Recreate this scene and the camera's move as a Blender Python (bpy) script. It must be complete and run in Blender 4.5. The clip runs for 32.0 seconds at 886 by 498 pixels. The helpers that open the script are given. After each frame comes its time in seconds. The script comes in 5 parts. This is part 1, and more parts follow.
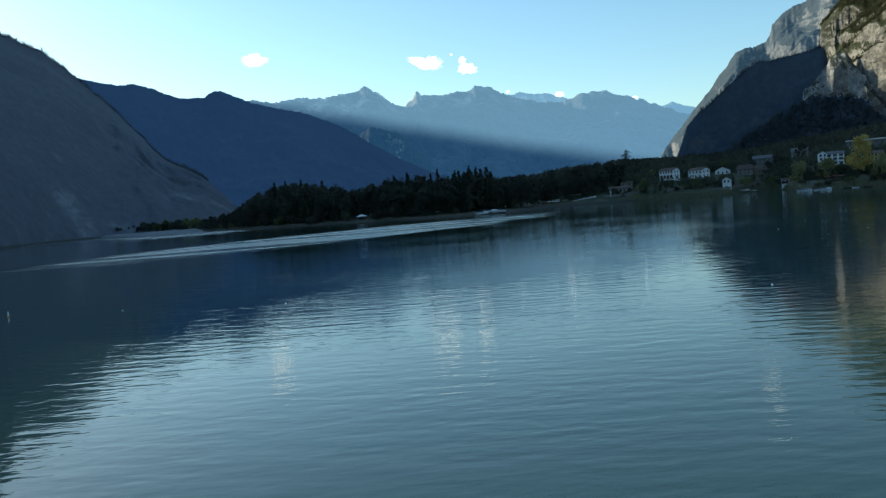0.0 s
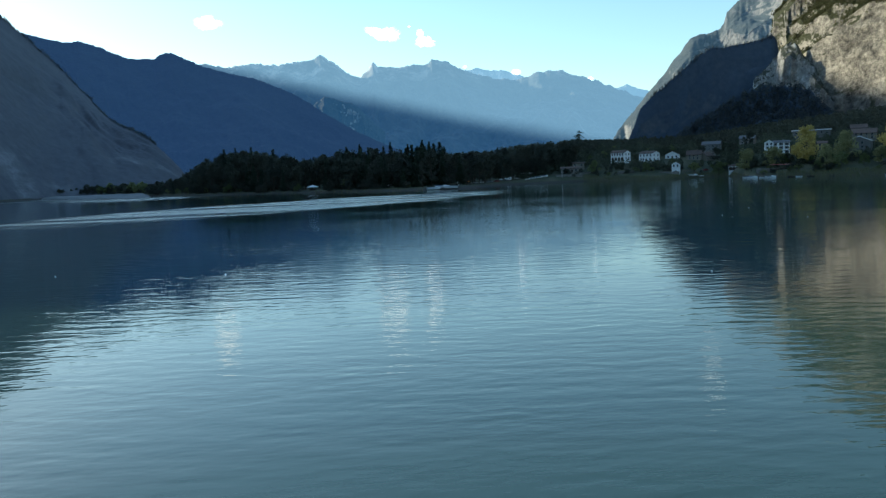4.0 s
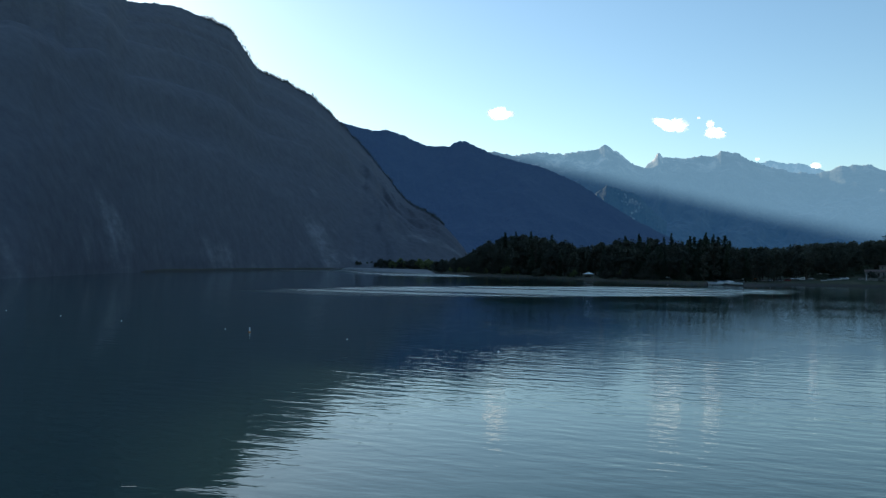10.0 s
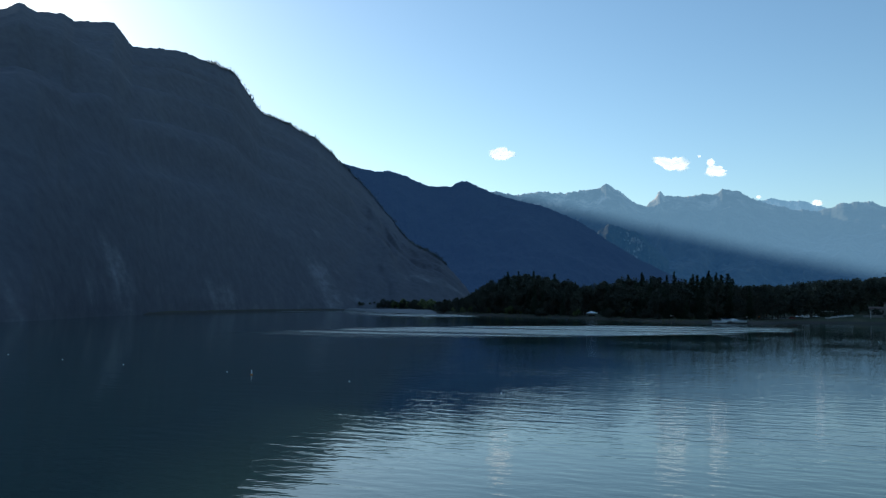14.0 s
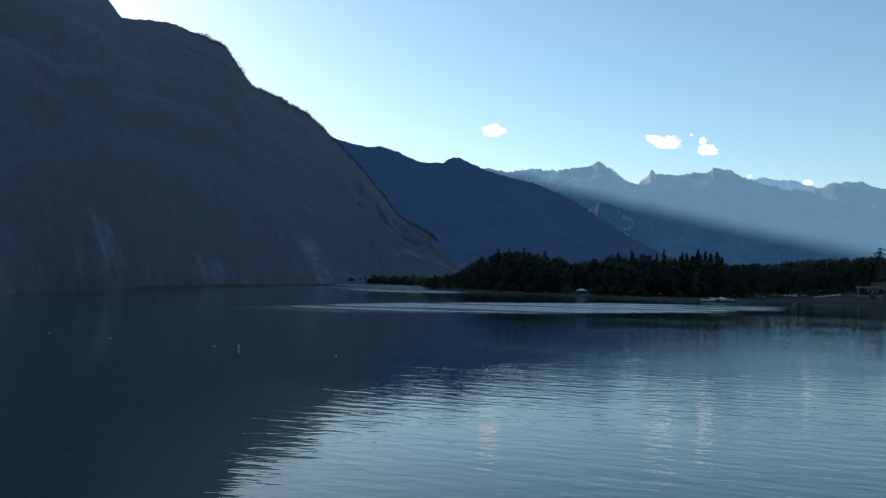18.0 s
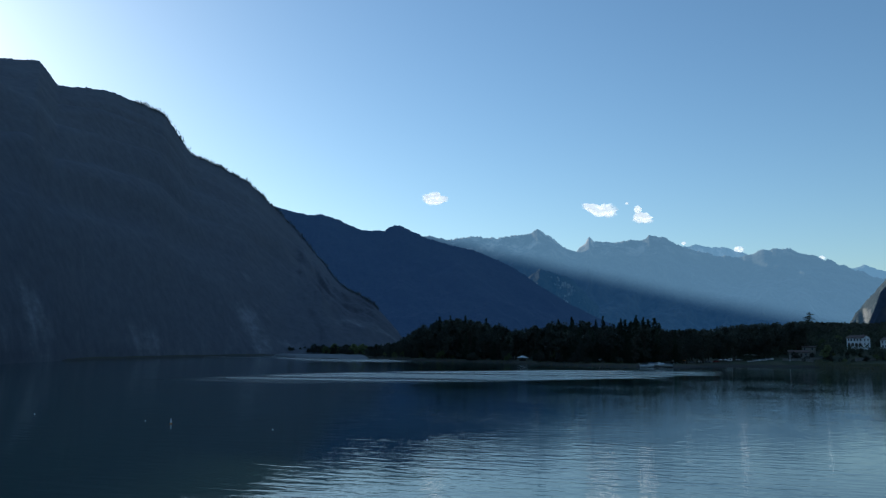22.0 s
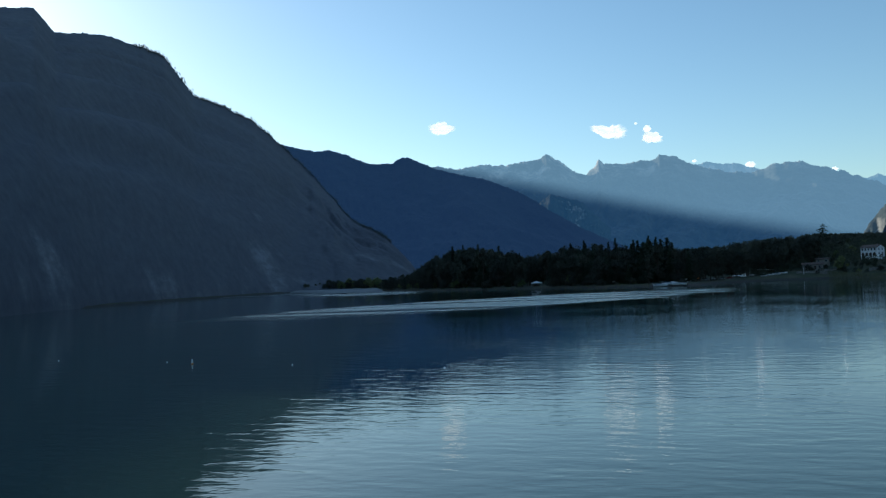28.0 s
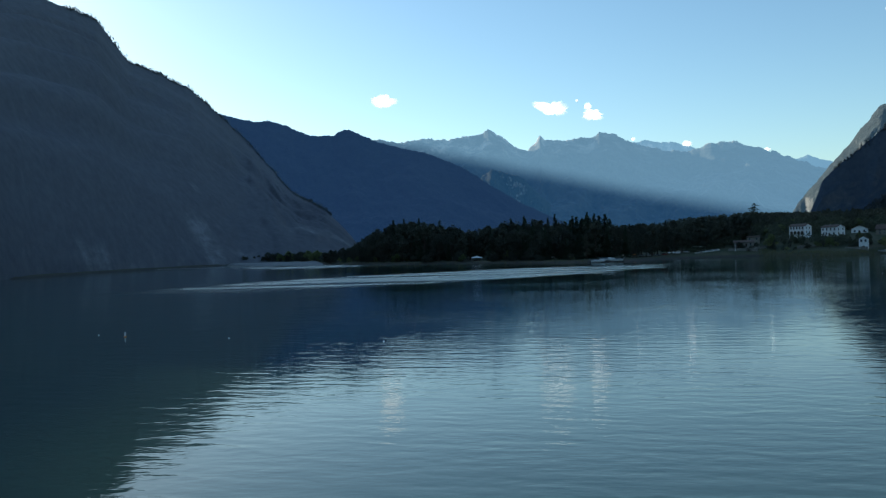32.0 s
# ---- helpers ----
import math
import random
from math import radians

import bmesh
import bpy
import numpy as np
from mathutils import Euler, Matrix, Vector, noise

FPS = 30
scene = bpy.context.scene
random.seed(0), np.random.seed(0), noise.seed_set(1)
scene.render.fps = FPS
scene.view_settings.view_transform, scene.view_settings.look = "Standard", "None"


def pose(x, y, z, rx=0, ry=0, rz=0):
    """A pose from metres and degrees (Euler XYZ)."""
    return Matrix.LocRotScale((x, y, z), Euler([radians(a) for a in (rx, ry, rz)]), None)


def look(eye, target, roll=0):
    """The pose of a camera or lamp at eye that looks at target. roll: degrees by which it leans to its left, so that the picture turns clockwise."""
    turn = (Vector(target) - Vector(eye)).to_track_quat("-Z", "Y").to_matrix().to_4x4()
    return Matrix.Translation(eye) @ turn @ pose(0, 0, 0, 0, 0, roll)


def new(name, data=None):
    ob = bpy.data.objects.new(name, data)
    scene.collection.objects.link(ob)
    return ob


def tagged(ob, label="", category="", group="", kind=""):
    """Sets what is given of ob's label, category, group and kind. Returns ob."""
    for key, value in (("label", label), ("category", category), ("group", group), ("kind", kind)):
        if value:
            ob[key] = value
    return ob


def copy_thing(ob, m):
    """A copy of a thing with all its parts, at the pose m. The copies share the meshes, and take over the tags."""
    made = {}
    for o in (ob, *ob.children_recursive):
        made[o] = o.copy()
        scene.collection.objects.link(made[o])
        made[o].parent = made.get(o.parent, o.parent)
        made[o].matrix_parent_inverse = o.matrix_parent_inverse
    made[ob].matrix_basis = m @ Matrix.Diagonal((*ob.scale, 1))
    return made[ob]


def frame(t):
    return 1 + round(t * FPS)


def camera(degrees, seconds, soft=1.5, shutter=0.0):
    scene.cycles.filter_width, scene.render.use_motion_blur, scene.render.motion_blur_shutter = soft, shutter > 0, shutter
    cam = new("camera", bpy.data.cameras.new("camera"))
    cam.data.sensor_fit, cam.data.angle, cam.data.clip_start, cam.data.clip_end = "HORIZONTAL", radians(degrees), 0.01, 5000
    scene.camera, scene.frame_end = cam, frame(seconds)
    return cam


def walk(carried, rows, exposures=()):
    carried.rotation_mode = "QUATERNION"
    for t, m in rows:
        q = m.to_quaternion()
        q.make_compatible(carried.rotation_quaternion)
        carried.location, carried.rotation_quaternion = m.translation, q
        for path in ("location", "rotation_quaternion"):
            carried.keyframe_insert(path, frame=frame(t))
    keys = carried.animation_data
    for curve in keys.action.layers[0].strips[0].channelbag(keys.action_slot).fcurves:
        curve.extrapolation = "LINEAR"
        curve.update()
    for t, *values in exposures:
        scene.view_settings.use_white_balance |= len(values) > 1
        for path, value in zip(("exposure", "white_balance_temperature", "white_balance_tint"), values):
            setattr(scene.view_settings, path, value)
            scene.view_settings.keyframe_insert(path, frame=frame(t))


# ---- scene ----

SUN_AZ, SUN_EL = -53.0, 16.0  # degrees: to the right of +y, above the horizon

cam = camera(56.15, 32.0, soft=1.3)
PATH = [  # seconds, x, y, z, yaw, pitch, roll
    (0.0, -0.94, -0.79, 11.87, 0.03, -3.38, -4.49),
    (0.5, -0.62, -0.72, 11.91, -1.57, -1.81, -3.70),
    (1.0, -0.68, -0.64, 11.93, -0.76, -2.87, -4.01),
    (1.5, -0.52, -0.59, 12.07, 2.29, -3.82, -4.16),
    (2.0, -0.48, -0.48, 12.10, 3.43, -4.38, -4.21),
    (2.5, -0.47, -0.25, 11.98, 2.41, -4.84, -3.11),
    (3.0, -0.26, 0.05, 11.99, -0.97, -5.57, -3.42),
    (3.5, -0.15, 0.18, 12.05, -2.40, -5.71, -2.85),
    (5.5, 0.05, 0.06, 11.88, -4.66, -2.96, -2.26),
    (5.8, 0.10, -0.02, 11.90, -3.00, -2.78, -2.95),
    (6.0, 0.14, -0.08, 11.92, -0.25, -2.33, -3.65),
    (6.3, 0.10, -0.16, 11.96, 5.55, -1.00, -3.73),
    (6.5, 0.07, -0.22, 11.98, 8.08, -1.12, -3.36),
    (6.7, 0.03, -0.18, 11.93, 9.45, -0.12, -2.40),
    (7.0, -0.04, -0.13, 11.86, 11.74, 0.92, -0.52),
    (7.5, -0.07, 0.24, 11.93, 13.16, -0.02, -0.20),
    (8.0, -0.16, 0.35, 11.94, 13.63, 0.43, 0.00),
    (8.5, -0.18, 0.26, 11.91, 14.57, 2.22, 0.53),
    (9.0, -0.00, -0.00, 12.00, 14.53, 3.37, 0.89),
    (9.5, -0.26, 0.06, 11.89, 15.31, 2.75, 0.77),
    (10.0, -0.33, 0.34, 11.70, 15.44, 0.84, 1.12),
    (10.5, -0.25, 0.25, 11.80, 14.52, 2.13, 0.90),
    (11.0, -0.22, 0.24, 11.82, 14.99, 2.68, 0.90),
    (11.5, -0.21, 0.21, 11.84, 15.47, 3.18, 0.83),
    (12.0, -0.21, 0.15, 11.89, 15.48, 3.11, 0.87),
    (12.5, -0.13, 0.09, 11.92, 15.54, 3.08, 0.78),
    (13.0, -0.12, 0.00, 11.92, 16.01, 3.76, 0.58),
    (13.5, -0.15, 0.05, 11.87, 16.16, 3.20, 0.75),
    (14.0, -0.14, 0.17, 11.88, 15.67, 3.58, 0.71),
    (14.5, -0.20, 0.22, 11.97, 15.30, 4.20, 0.47),
    (16.5, 0.29, 0.19, 11.95, 12.82, 8.18, -1.44),
    (17.0, 0.08, 0.23, 12.01, 10.53, 5.56, -0.59),
    (17.5, 0.30, 0.28, 11.91, 12.84, 3.70, -0.22),
    (18.0, 0.39, 0.36, 11.86, 15.05, 1.96, 1.17),
    (18.5, 0.51, 0.44, 12.08, 11.08, 2.05, 0.59),
    (19.0, 0.68, 0.34, 12.18, 7.06, 7.70, 3.71),
    (19.5, 0.67, 0.31, 12.04, 4.87, 10.30, 3.66),
    (20.0, 0.72, 0.39, 12.00, 5.01, 8.90, 1.26),
    (20.5, 0.64, 0.56, 12.06, 7.64, 7.36, 0.02),
    (21.0, 0.73, 0.85, 12.13, 9.17, 7.48, 0.29),
    (21.5, 0.73, 0.59, 12.00, 9.48, 7.25, 0.81),
    (22.0, 0.67, 0.41, 12.02, 11.07, 6.68, 0.55),
    (22.2, 0.76, 0.32, 12.00, 14.20, 5.20, 1.60),
    (22.35, 0.82, 0.26, 11.98, 19.00, 4.42, 2.40),
    (22.5, 0.89, 0.19, 11.97, 21.52, 4.25, 2.33),
    (22.7, 0.90, 0.18, 12.04, 20.70, 4.90, 1.70),
    (23.0, 0.92, 0.17, 12.15, 18.62, 6.27, 0.40),
    (23.5, 0.79, 0.39, 12.07, 17.42, 7.46, 1.18),
    (24.0, 0.78, 0.51, 12.06, 16.52, 7.45, 1.21),
    (24.5, 0.67, 0.60, 12.03, 15.76, 7.16, 1.04),
    (25.0, 0.65, 0.70, 11.98, 15.59, 6.63, 1.35),
    (25.5, 0.54, 0.86, 11.82, 14.49, 4.91, 0.75),
    (26.0, 0.69, 0.74, 11.97, 11.97, 2.72, -1.17),
    (26.5, 0.75, 0.83, 11.98, 11.35, 1.92, -0.99),
    (28.5, 0.84, 0.66, 11.91, 11.95, 1.90, -2.50),
    (29.0, 0.89, 0.73, 11.97, 11.24, 1.75, -1.88),
    (29.5, 0.80, 0.76, 11.94, 11.90, 1.85, -2.22),
    (30.0, 0.84, 0.86, 11.94, 12.06, 0.57, -2.30),
    (30.5, 0.78, 0.84, 11.93, 10.79, 0.25, -2.78),
    (31.0, 0.74, 0.75, 11.87, 10.27, 0.24, -2.02),
    (31.5, 0.71, 0.81, 12.00, 8.60, 0.59, -1.95),
    (32.0, 0.85, 0.89, 11.92, 7.89, -0.03, -1.64),
]


def view(x, y, z, yaw, pitch, roll):
    """The pose of the hovering camera."""
    return pose(x, y, z, 0, 0, yaw) @ pose(0, 0, 0, 90 + pitch) @ pose(0, 0, 0, 0, 0, roll)


walk(cam, [(row[0], view(*row[1:])) for row in PATH], exposures=[(0, 1.02, 6130, -6), (3, 1.25, 6200, -5), (5.5, 1.42, 6350, -5), (5.8, 1.3, 6300, -5), (6, 1.08, 6200, -4), (7, 0.95, 6200, -3), (8, 1.0, 6350, -1), (8.5, 0.85, 6200, 0), (9, 0.7, 6050, 0), (9.5, 0.78, 6150, 0), (10, 0.92, 6350, 0), (10.5, 0.8, 6200, 0), (11, 0.75, 6100, 0), (14.5, 0.7, 6050, 0), (17, 0.5, 5750, -2), (17.5, 0.65, 6000, -1), (18, 0.82, 6300, 2), (18.5, 0.7, 6000, 0), (19, 0.32, 5400, -3), (20, 0.3, 5350, -3), (22, 0.43, 5700, 0), (23, 0.45, 5800, 0), (24, 0.43, 5800, 0), (25, 0.44, 5850, 0), (26, 0.68, 6030, -2), (29, 0.72, 6050, -2), (30, 0.87, 6230, -1), (32, 0.88, 6200, -3)])

# ---- sky and sun ----
world = bpy.data.worlds.new("world")
scene.world = world
world.use_nodes = True
sky = world.node_tree.nodes.new("ShaderNodeTexSky")
sky.sky_type, sky.sun_disc = "NISHITA", False
sky.sun_elevation, sky.sun_rotation = radians(SUN_EL), radians(SUN_AZ)
sky.altitude, sky.air_density, sky.dust_density, sky.ozone_density = 200, 1.0, 0.6, 2.5
background = world.node_tree.nodes["Background"]
background.inputs["Strength"].default_value = 0.10
world.node_tree.links.new(sky.outputs[0], background.inputs["Color"])


def toward(az, el):
    """The unit vector toward an azimuth and a height over the horizon, in degrees."""
    a, e = radians(az), radians(el)
    return Vector((math.sin(a) * math.cos(e), math.cos(a) * math.cos(e), math.sin(e)))


sun = new("sun", bpy.data.lights.new("sun", "SUN"))
sun.data.energy, sun.data.angle, sun.data.color = 3.2, radians(0.55), (1.0, 0.86, 0.68)
sun.matrix_world = look(toward(SUN_AZ, SUN_EL) * 1000, (0, 0, 0))


# ---- numbers ----
def hashed(ix, iy, seed):
    """A repeatable random number from 0 to 1 for each lattice point."""
    n = (ix.astype(np.int64) * 374761393 + iy.astype(np.int64) * 668265263 + seed * 1442695041) & 0x7FFFFFFF
    n = ((n ^ (n >> 13)) * 1274126177) & 0x7FFFFFFF
    return ((n ^ (n >> 16)) & 0xFFFFFF) / float(0xFFFFFF)


def smooth_noise(x, y, seed):
    """Smooth lattice noise from -1 to 1."""
    ix, iy = np.floor(x), np.floor(y)
    fx, fy = x - ix, y - iy
    fx, fy = fx * fx * (3 - 2 * fx), fy * fy * (3 - 2 * fy)
    a, b = hashed(ix, iy, seed), hashed(ix + 1, iy, seed)
    c, d = hashed(ix, iy + 1, seed), hashed(ix + 1, iy + 1, seed)
    return 2 * ((a * (1 - fx) + b * fx) * (1 - fy) + (c * (1 - fx) + d * fx) * fy) - 1


def fractal(x, y, seed, octaves=5, gain=0.5):
    """Sum of octaves of smooth noise."""
    x, y = np.broadcast_arrays(np.asarray(x, float), np.asarray(y, float))
    total, size = np.zeros(x.shape), 1.0
    for n in range(octaves):
        total = total + size * smooth_noise(x * 2**n + 17.3 * n, y * 2**n - 9.1 * n, seed + n)
        size *= gain
    return total


def creased(x, y, seed, octaves=5):
    """Fractal noise with sharp ridges, from about 0 to 1."""
    x, y = np.broadcast_arrays(np.asarray(x, float), np.asarray(y, float))
    total, size = np.zeros(x.shape), 0.5
    for n in range(octaves):
        total = total + size * (1 - np.abs(smooth_noise(x * 2**n + 5.7 * n, y * 2**n + 3.3 * n, seed + n)))
        size *= 0.5
    return total


def mesh_of(name, verts, faces, material=None, smooth=False):
    me = bpy.data.meshes.new(name)
    me.from_pydata(np.asarray(verts, float).tolist(), [], [tuple(int(i) for i in f) for f in faces])
    if material:
        me.materials.append(material)
    if smooth:
        me.polygons.foreach_set("use_smooth", [True] * len(me.polygons))
    me.update()
    return me


def grid_faces(rows, cols, first=0):
    i = np.arange(rows - 1)[:, None] * cols + np.arange(cols - 1)[None, :] + first
    return np.stack([i, i + 1, i + cols + 1, i + cols], -1).reshape(-1, 4)


# ---- materials ----
def material(name):
    """A new node material: its nodes, links and shader."""
    mat = bpy.data.materials.new(name)
    mat.use_nodes = True
    return mat, mat.node_tree.nodes, mat.node_tree.links, mat.node_tree.nodes["Principled BSDF"]


def node(nodes, kind, **values):
    n = nodes.new(kind)
    for key, value in values.items():
        n.inputs[key.replace("_", " ")].default_value = value
    return n


def noise_at(nodes, links, scale, detail=4.0, stretch=None, rough=0.55, where="Object"):
    """A noise texture in metres, stretched along the axes where wanted."""
    coords = nodes.new("ShaderNodeTexCoord")
    n = node(nodes, "ShaderNodeTexNoise", Scale=scale, Detail=detail, Roughness=rough)
    if stretch:
        m = nodes.new("ShaderNodeMapping")
        m.inputs["Scale"].default_value = stretch
        links.new(coords.outputs[where], m.inputs["Vector"])
        links.new(m.outputs[0], n.inputs["Vector"])
    else:
        links.new(coords.outputs[where], n.inputs["Vector"])
    return n.outputs["Fac"]


def ramp(nodes, links, source, stops):
    r = nodes.new("ShaderNodeValToRGB")
    e = r.color_ramp.elements
    while len(e) < len(stops):
        e.new(0.5)
    for item, (at, colour) in zip(e, stops):
        item.position = at
        item.color = (*colour, 1) if len(colour) == 3 else colour
    links.new(source, r.inputs[0])
    return r.outputs[0]


def math_node(nodes, links, operation, a, b=None, c=None, clamp=False):
    m = nodes.new("ShaderNodeMath")
    m.operation, m.use_clamp = operation, clamp
    for slot, v in zip(m.inputs, (a, b, c)):
        if v is None:
            continue
        if isinstance(v, (int, float)):
            slot.default_value = v
        else:
            links.new(v, slot)
    return m.outputs[0]


def blend(nodes, links, fac, a, b):
    m = nodes.new("ShaderNodeMix")
    m.data_type = "RGBA"
    for slot, v in ((m.inputs[0], fac), (m.inputs[6], a), (m.inputs[7], b)):
        if isinstance(v, tuple):
            slot.default_value = (*v, 1)
        elif isinstance(v, (int, float)):
            slot.default_value = v
        else:
            links.new(v, slot)
    return m.outputs[2]


def relief(nodes, links, height, distance, strength=1.0):
    b = node(nodes, "ShaderNodeBump", Strength=strength, Distance=distance)
    links.new(height, b.inputs["Height"])
    return b.outputs[0]


def plain(name, colour, rough=0.6, vary=0.25, scale=3.0, bump=0.004, metal=0.0, random_tint=0.0):
    """Paint, stone, wood or cloth: a colour with stains and fine relief."""
    mat, nodes, links, shader = material(name)
    big = noise_at(nodes, links, scale * 0.25, 3)
    fine = noise_at(nodes, links, scale * 4, 4)
    both = math_node(nodes, links, "MULTIPLY_ADD", fine, 0.4, math_node(nodes, links, "MULTIPLY", big, 0.6))
    lo, hi = tuple(c * (1 - vary) for c in colour), tuple(min(1, c * (1 + vary)) for c in colour)
    col = ramp(nodes, links, both, [(0.3, lo), (0.7, hi)])
    if random_tint:
        info = nodes.new("ShaderNodeObjectInfo")
        hsv = nodes.new("ShaderNodeHueSaturation")
        value = math_node(nodes, links, "MULTIPLY_ADD", info.outputs["Random"], random_tint, 1 - random_tint / 2)
        links.new(value, hsv.inputs["Value"])
        links.new(col, hsv.inputs["Color"])
        col = hsv.outputs[0]
    links.new(col, shader.inputs["Base Color"])
    shader.inputs["Roughness"].default_value = rough
    shader.inputs["Metallic"].default_value = metal
    links.new(relief(nodes, links, fine, bump), shader.inputs["Normal"])
    return mat


def slope_material(name, wood_dark, wood_light, rock_dark, rock_light, rock_from, rock_to, air_glow=None, streak=0.02, patch=0.012, bump=5.0, faces=None, ledges=0.0, grain=(1.2, 0.8)):
    """A mountainside: woods on the ledges, bare cracked rock where it is steep. air_glow: haze before a far range,
    painted onto the slope as emission.
    grain: how fine the rock's grain is across and up the slope; faces: the heights over which bare rock faces thin out
    above the water; ledges: how strongly the strata show."""
    mat, nodes, links, shader = material(name)
    geo = nodes.new("ShaderNodeNewGeometry")
    split = nodes.new("ShaderNodeSeparateXYZ")
    links.new(geo.outputs["Normal"], split.inputs[0])
    patches = noise_at(nodes, links, patch, 7, rough=0.62)
    crowns = noise_at(nodes, links, 0.10, 5, rough=0.65)
    broad = noise_at(nodes, links, 0.0035, 4)
    streaks = noise_at(nodes, links, streak, 9, stretch=(grain[0], grain[0], grain[1]), rough=0.66)
    fine = noise_at(nodes, links, 0.14, 7, stretch=(grain[0], grain[0], grain[1]), rough=0.72)
    stain = noise_at(nodes, links, streak * 0.3, 6, stretch=(1.2, 1.2, 0.7), rough=0.6)
    steep = math_node(nodes, links, "MULTIPLY_ADD", patches, -1.1, math_node(nodes, links, "ADD", split.outputs["Z"], 0.55))
    if ledges:
        strata = noise_at(nodes, links, 0.012, 6, stretch=(0.35, 0.35, 2.4), rough=0.6)
        steep = math_node(nodes, links, "MULTIPLY_ADD", math_node(nodes, links, "SUBTRACT", strata, 0.5), -ledges, steep)
    bare = nodes.new("ShaderNodeMapRange")
    for k, v in zip(("From Min", "From Max", "To Min", "To Max"), (rock_from, rock_to, 1.0, 0.0)):
        bare.inputs[k].default_value = v
    links.new(steep, bare.inputs["Value"])
    bare = bare.outputs[0]
    if faces:
        where = nodes.new("ShaderNodeSeparateXYZ")
        links.new(geo.outputs["Position"], where.inputs[0])
        walls = noise_at(nodes, links, 0.016, 7, stretch=(0.9, 0.9, 0.45), rough=0.6)
        low = nodes.new("ShaderNodeMapRange")
        for k, v in zip(("From Min", "From Max", "To Min", "To Max"), (faces[0], faces[1], 0.0, -0.30)):
            low.inputs[k].default_value = v
        links.new(where.outputs["Z"], low.inputs["Value"])
        wall = nodes.new("ShaderNodeMapRange")
        wall.interpolation_type = "SMOOTHSTEP"
        for k, v in zip(("From Min", "From Max", "To Min", "To Max"), (0.50, 0.66, 0.0, 1.0)):
            wall.inputs[k].default_value = v
        links.new(math_node(nodes, links, "ADD", walls, low.outputs[0]), wall.inputs["Value"])
        bare = math_node(nodes, links, "MAXIMUM", bare, wall.outputs[0])
    wood = ramp(nodes, links, math_node(nodes, links, "MULTIPLY_ADD", broad, 0.45, math_node(nodes, links, "MULTIPLY", crowns, 0.55)), [(0.34, wood_dark), (0.64, wood_light)])
    veins = math_node(nodes, links, "MULTIPLY_ADD", fine, 0.40, math_node(nodes, links, "MULTIPLY_ADD", stain, 0.30, math_node(nodes, links, "MULTIPLY", streaks, 0.30)))
    rock = ramp(nodes, links, veins, [(0.40, rock_dark), (0.49, tuple(0.6 * a + 0.4 * b for a, b in zip(rock_dark, rock_light))), (0.58, rock_light)])
    links.new(blend(nodes, links, bare, wood, rock), shader.inputs["Base Color"])
    shader.inputs["Roughness"].default_value = 0.95
    shader.inputs["Specular IOR Level"].default_value = 0.1
    height = math_node(nodes, links, "MULTIPLY_ADD", streaks, 1.4, math_node(nodes, links, "MULTIPLY_ADD", fine, 0.7, crowns))
    links.new(relief(nodes, links, height, bump, 0.85), shader.inputs["Normal"])
    # haze is painted as a glow of the slope itself
    if air_glow:
        shader.inputs["Emission Color"].default_value = (*air_glow, 1)
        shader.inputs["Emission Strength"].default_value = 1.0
    return mat


# woods and rock made paler and bluer to stand in for haze
hazed_left_slope = slope_material("hazed_left_slope", (0.095, 0.100, 0.120), (0.145, 0.151, 0.170), (0.115, 0.120, 0.136), (0.25, 0.255, 0.275), -0.24, 0.04, patch=0.006, bump=0.4, faces=(20.0, 170.0), ledges=0.8, grain=(0.6, 1.5))
# woods and rock tinted blue: haze put into the base colours
hazed_dome_slope = slope_material("hazed_dome_slope", (0.046, 0.068, 0.106), (0.080, 0.106, 0.146), (0.075, 0.093, 0.125), (0.14, 0.16, 0.19), -0.12, 0.10, bump=1.2)
crag_slope = slope_material("crag_slope", (0.024, 0.029, 0.017), (0.062, 0.064, 0.036), (0.036, 0.035, 0.034), (0.34, 0.312, 0.270), 0.20, 0.34, streak=0.045, patch=0.034, bump=4.5, grain=(0.65, 1.25))
# emission paints haze here, close to that of the shaded far range
shoulder_slope = slope_material("shoulder_slope", (0.03, 0.036, 0.034), (0.06, 0.064, 0.056), (0.05, 0.05, 0.05), (0.34, 0.30, 0.25), 0.05, 0.30, air_glow=(0.007, 0.024, 0.057), streak=0.012, patch=0.010, bump=8.0)
apron_slope = slope_material("apron_slope", (0.05, 0.056, 0.045), (0.08, 0.085, 0.07), (0.13, 0.13, 0.132), (0.46, 0.45, 0.43), 0.32, 0.55, streak=0.05, patch=0.034, bump=2.5)
# a faint blue glow is painted over this cliff for haze
cliff_slope = slope_material("cliff_slope", (0.045, 0.056, 0.062), (0.080, 0.094, 0.098), (0.09, 0.098, 0.108), (0.30, 0.285, 0.27), 0.16, 0.36, air_glow=(0.010, 0.020, 0.033), patch=0.016, bump=4.0)
# the ridge's blue haze is painted in as emission
ridge_slope = slope_material("ridge_slope", (0.020, 0.030, 0.026), (0.034, 0.044, 0.034), (0.05, 0.05, 0.05), (0.08, 0.08, 0.08), -0.2, 0.0, air_glow=(0.0055, 0.014, 0.042))


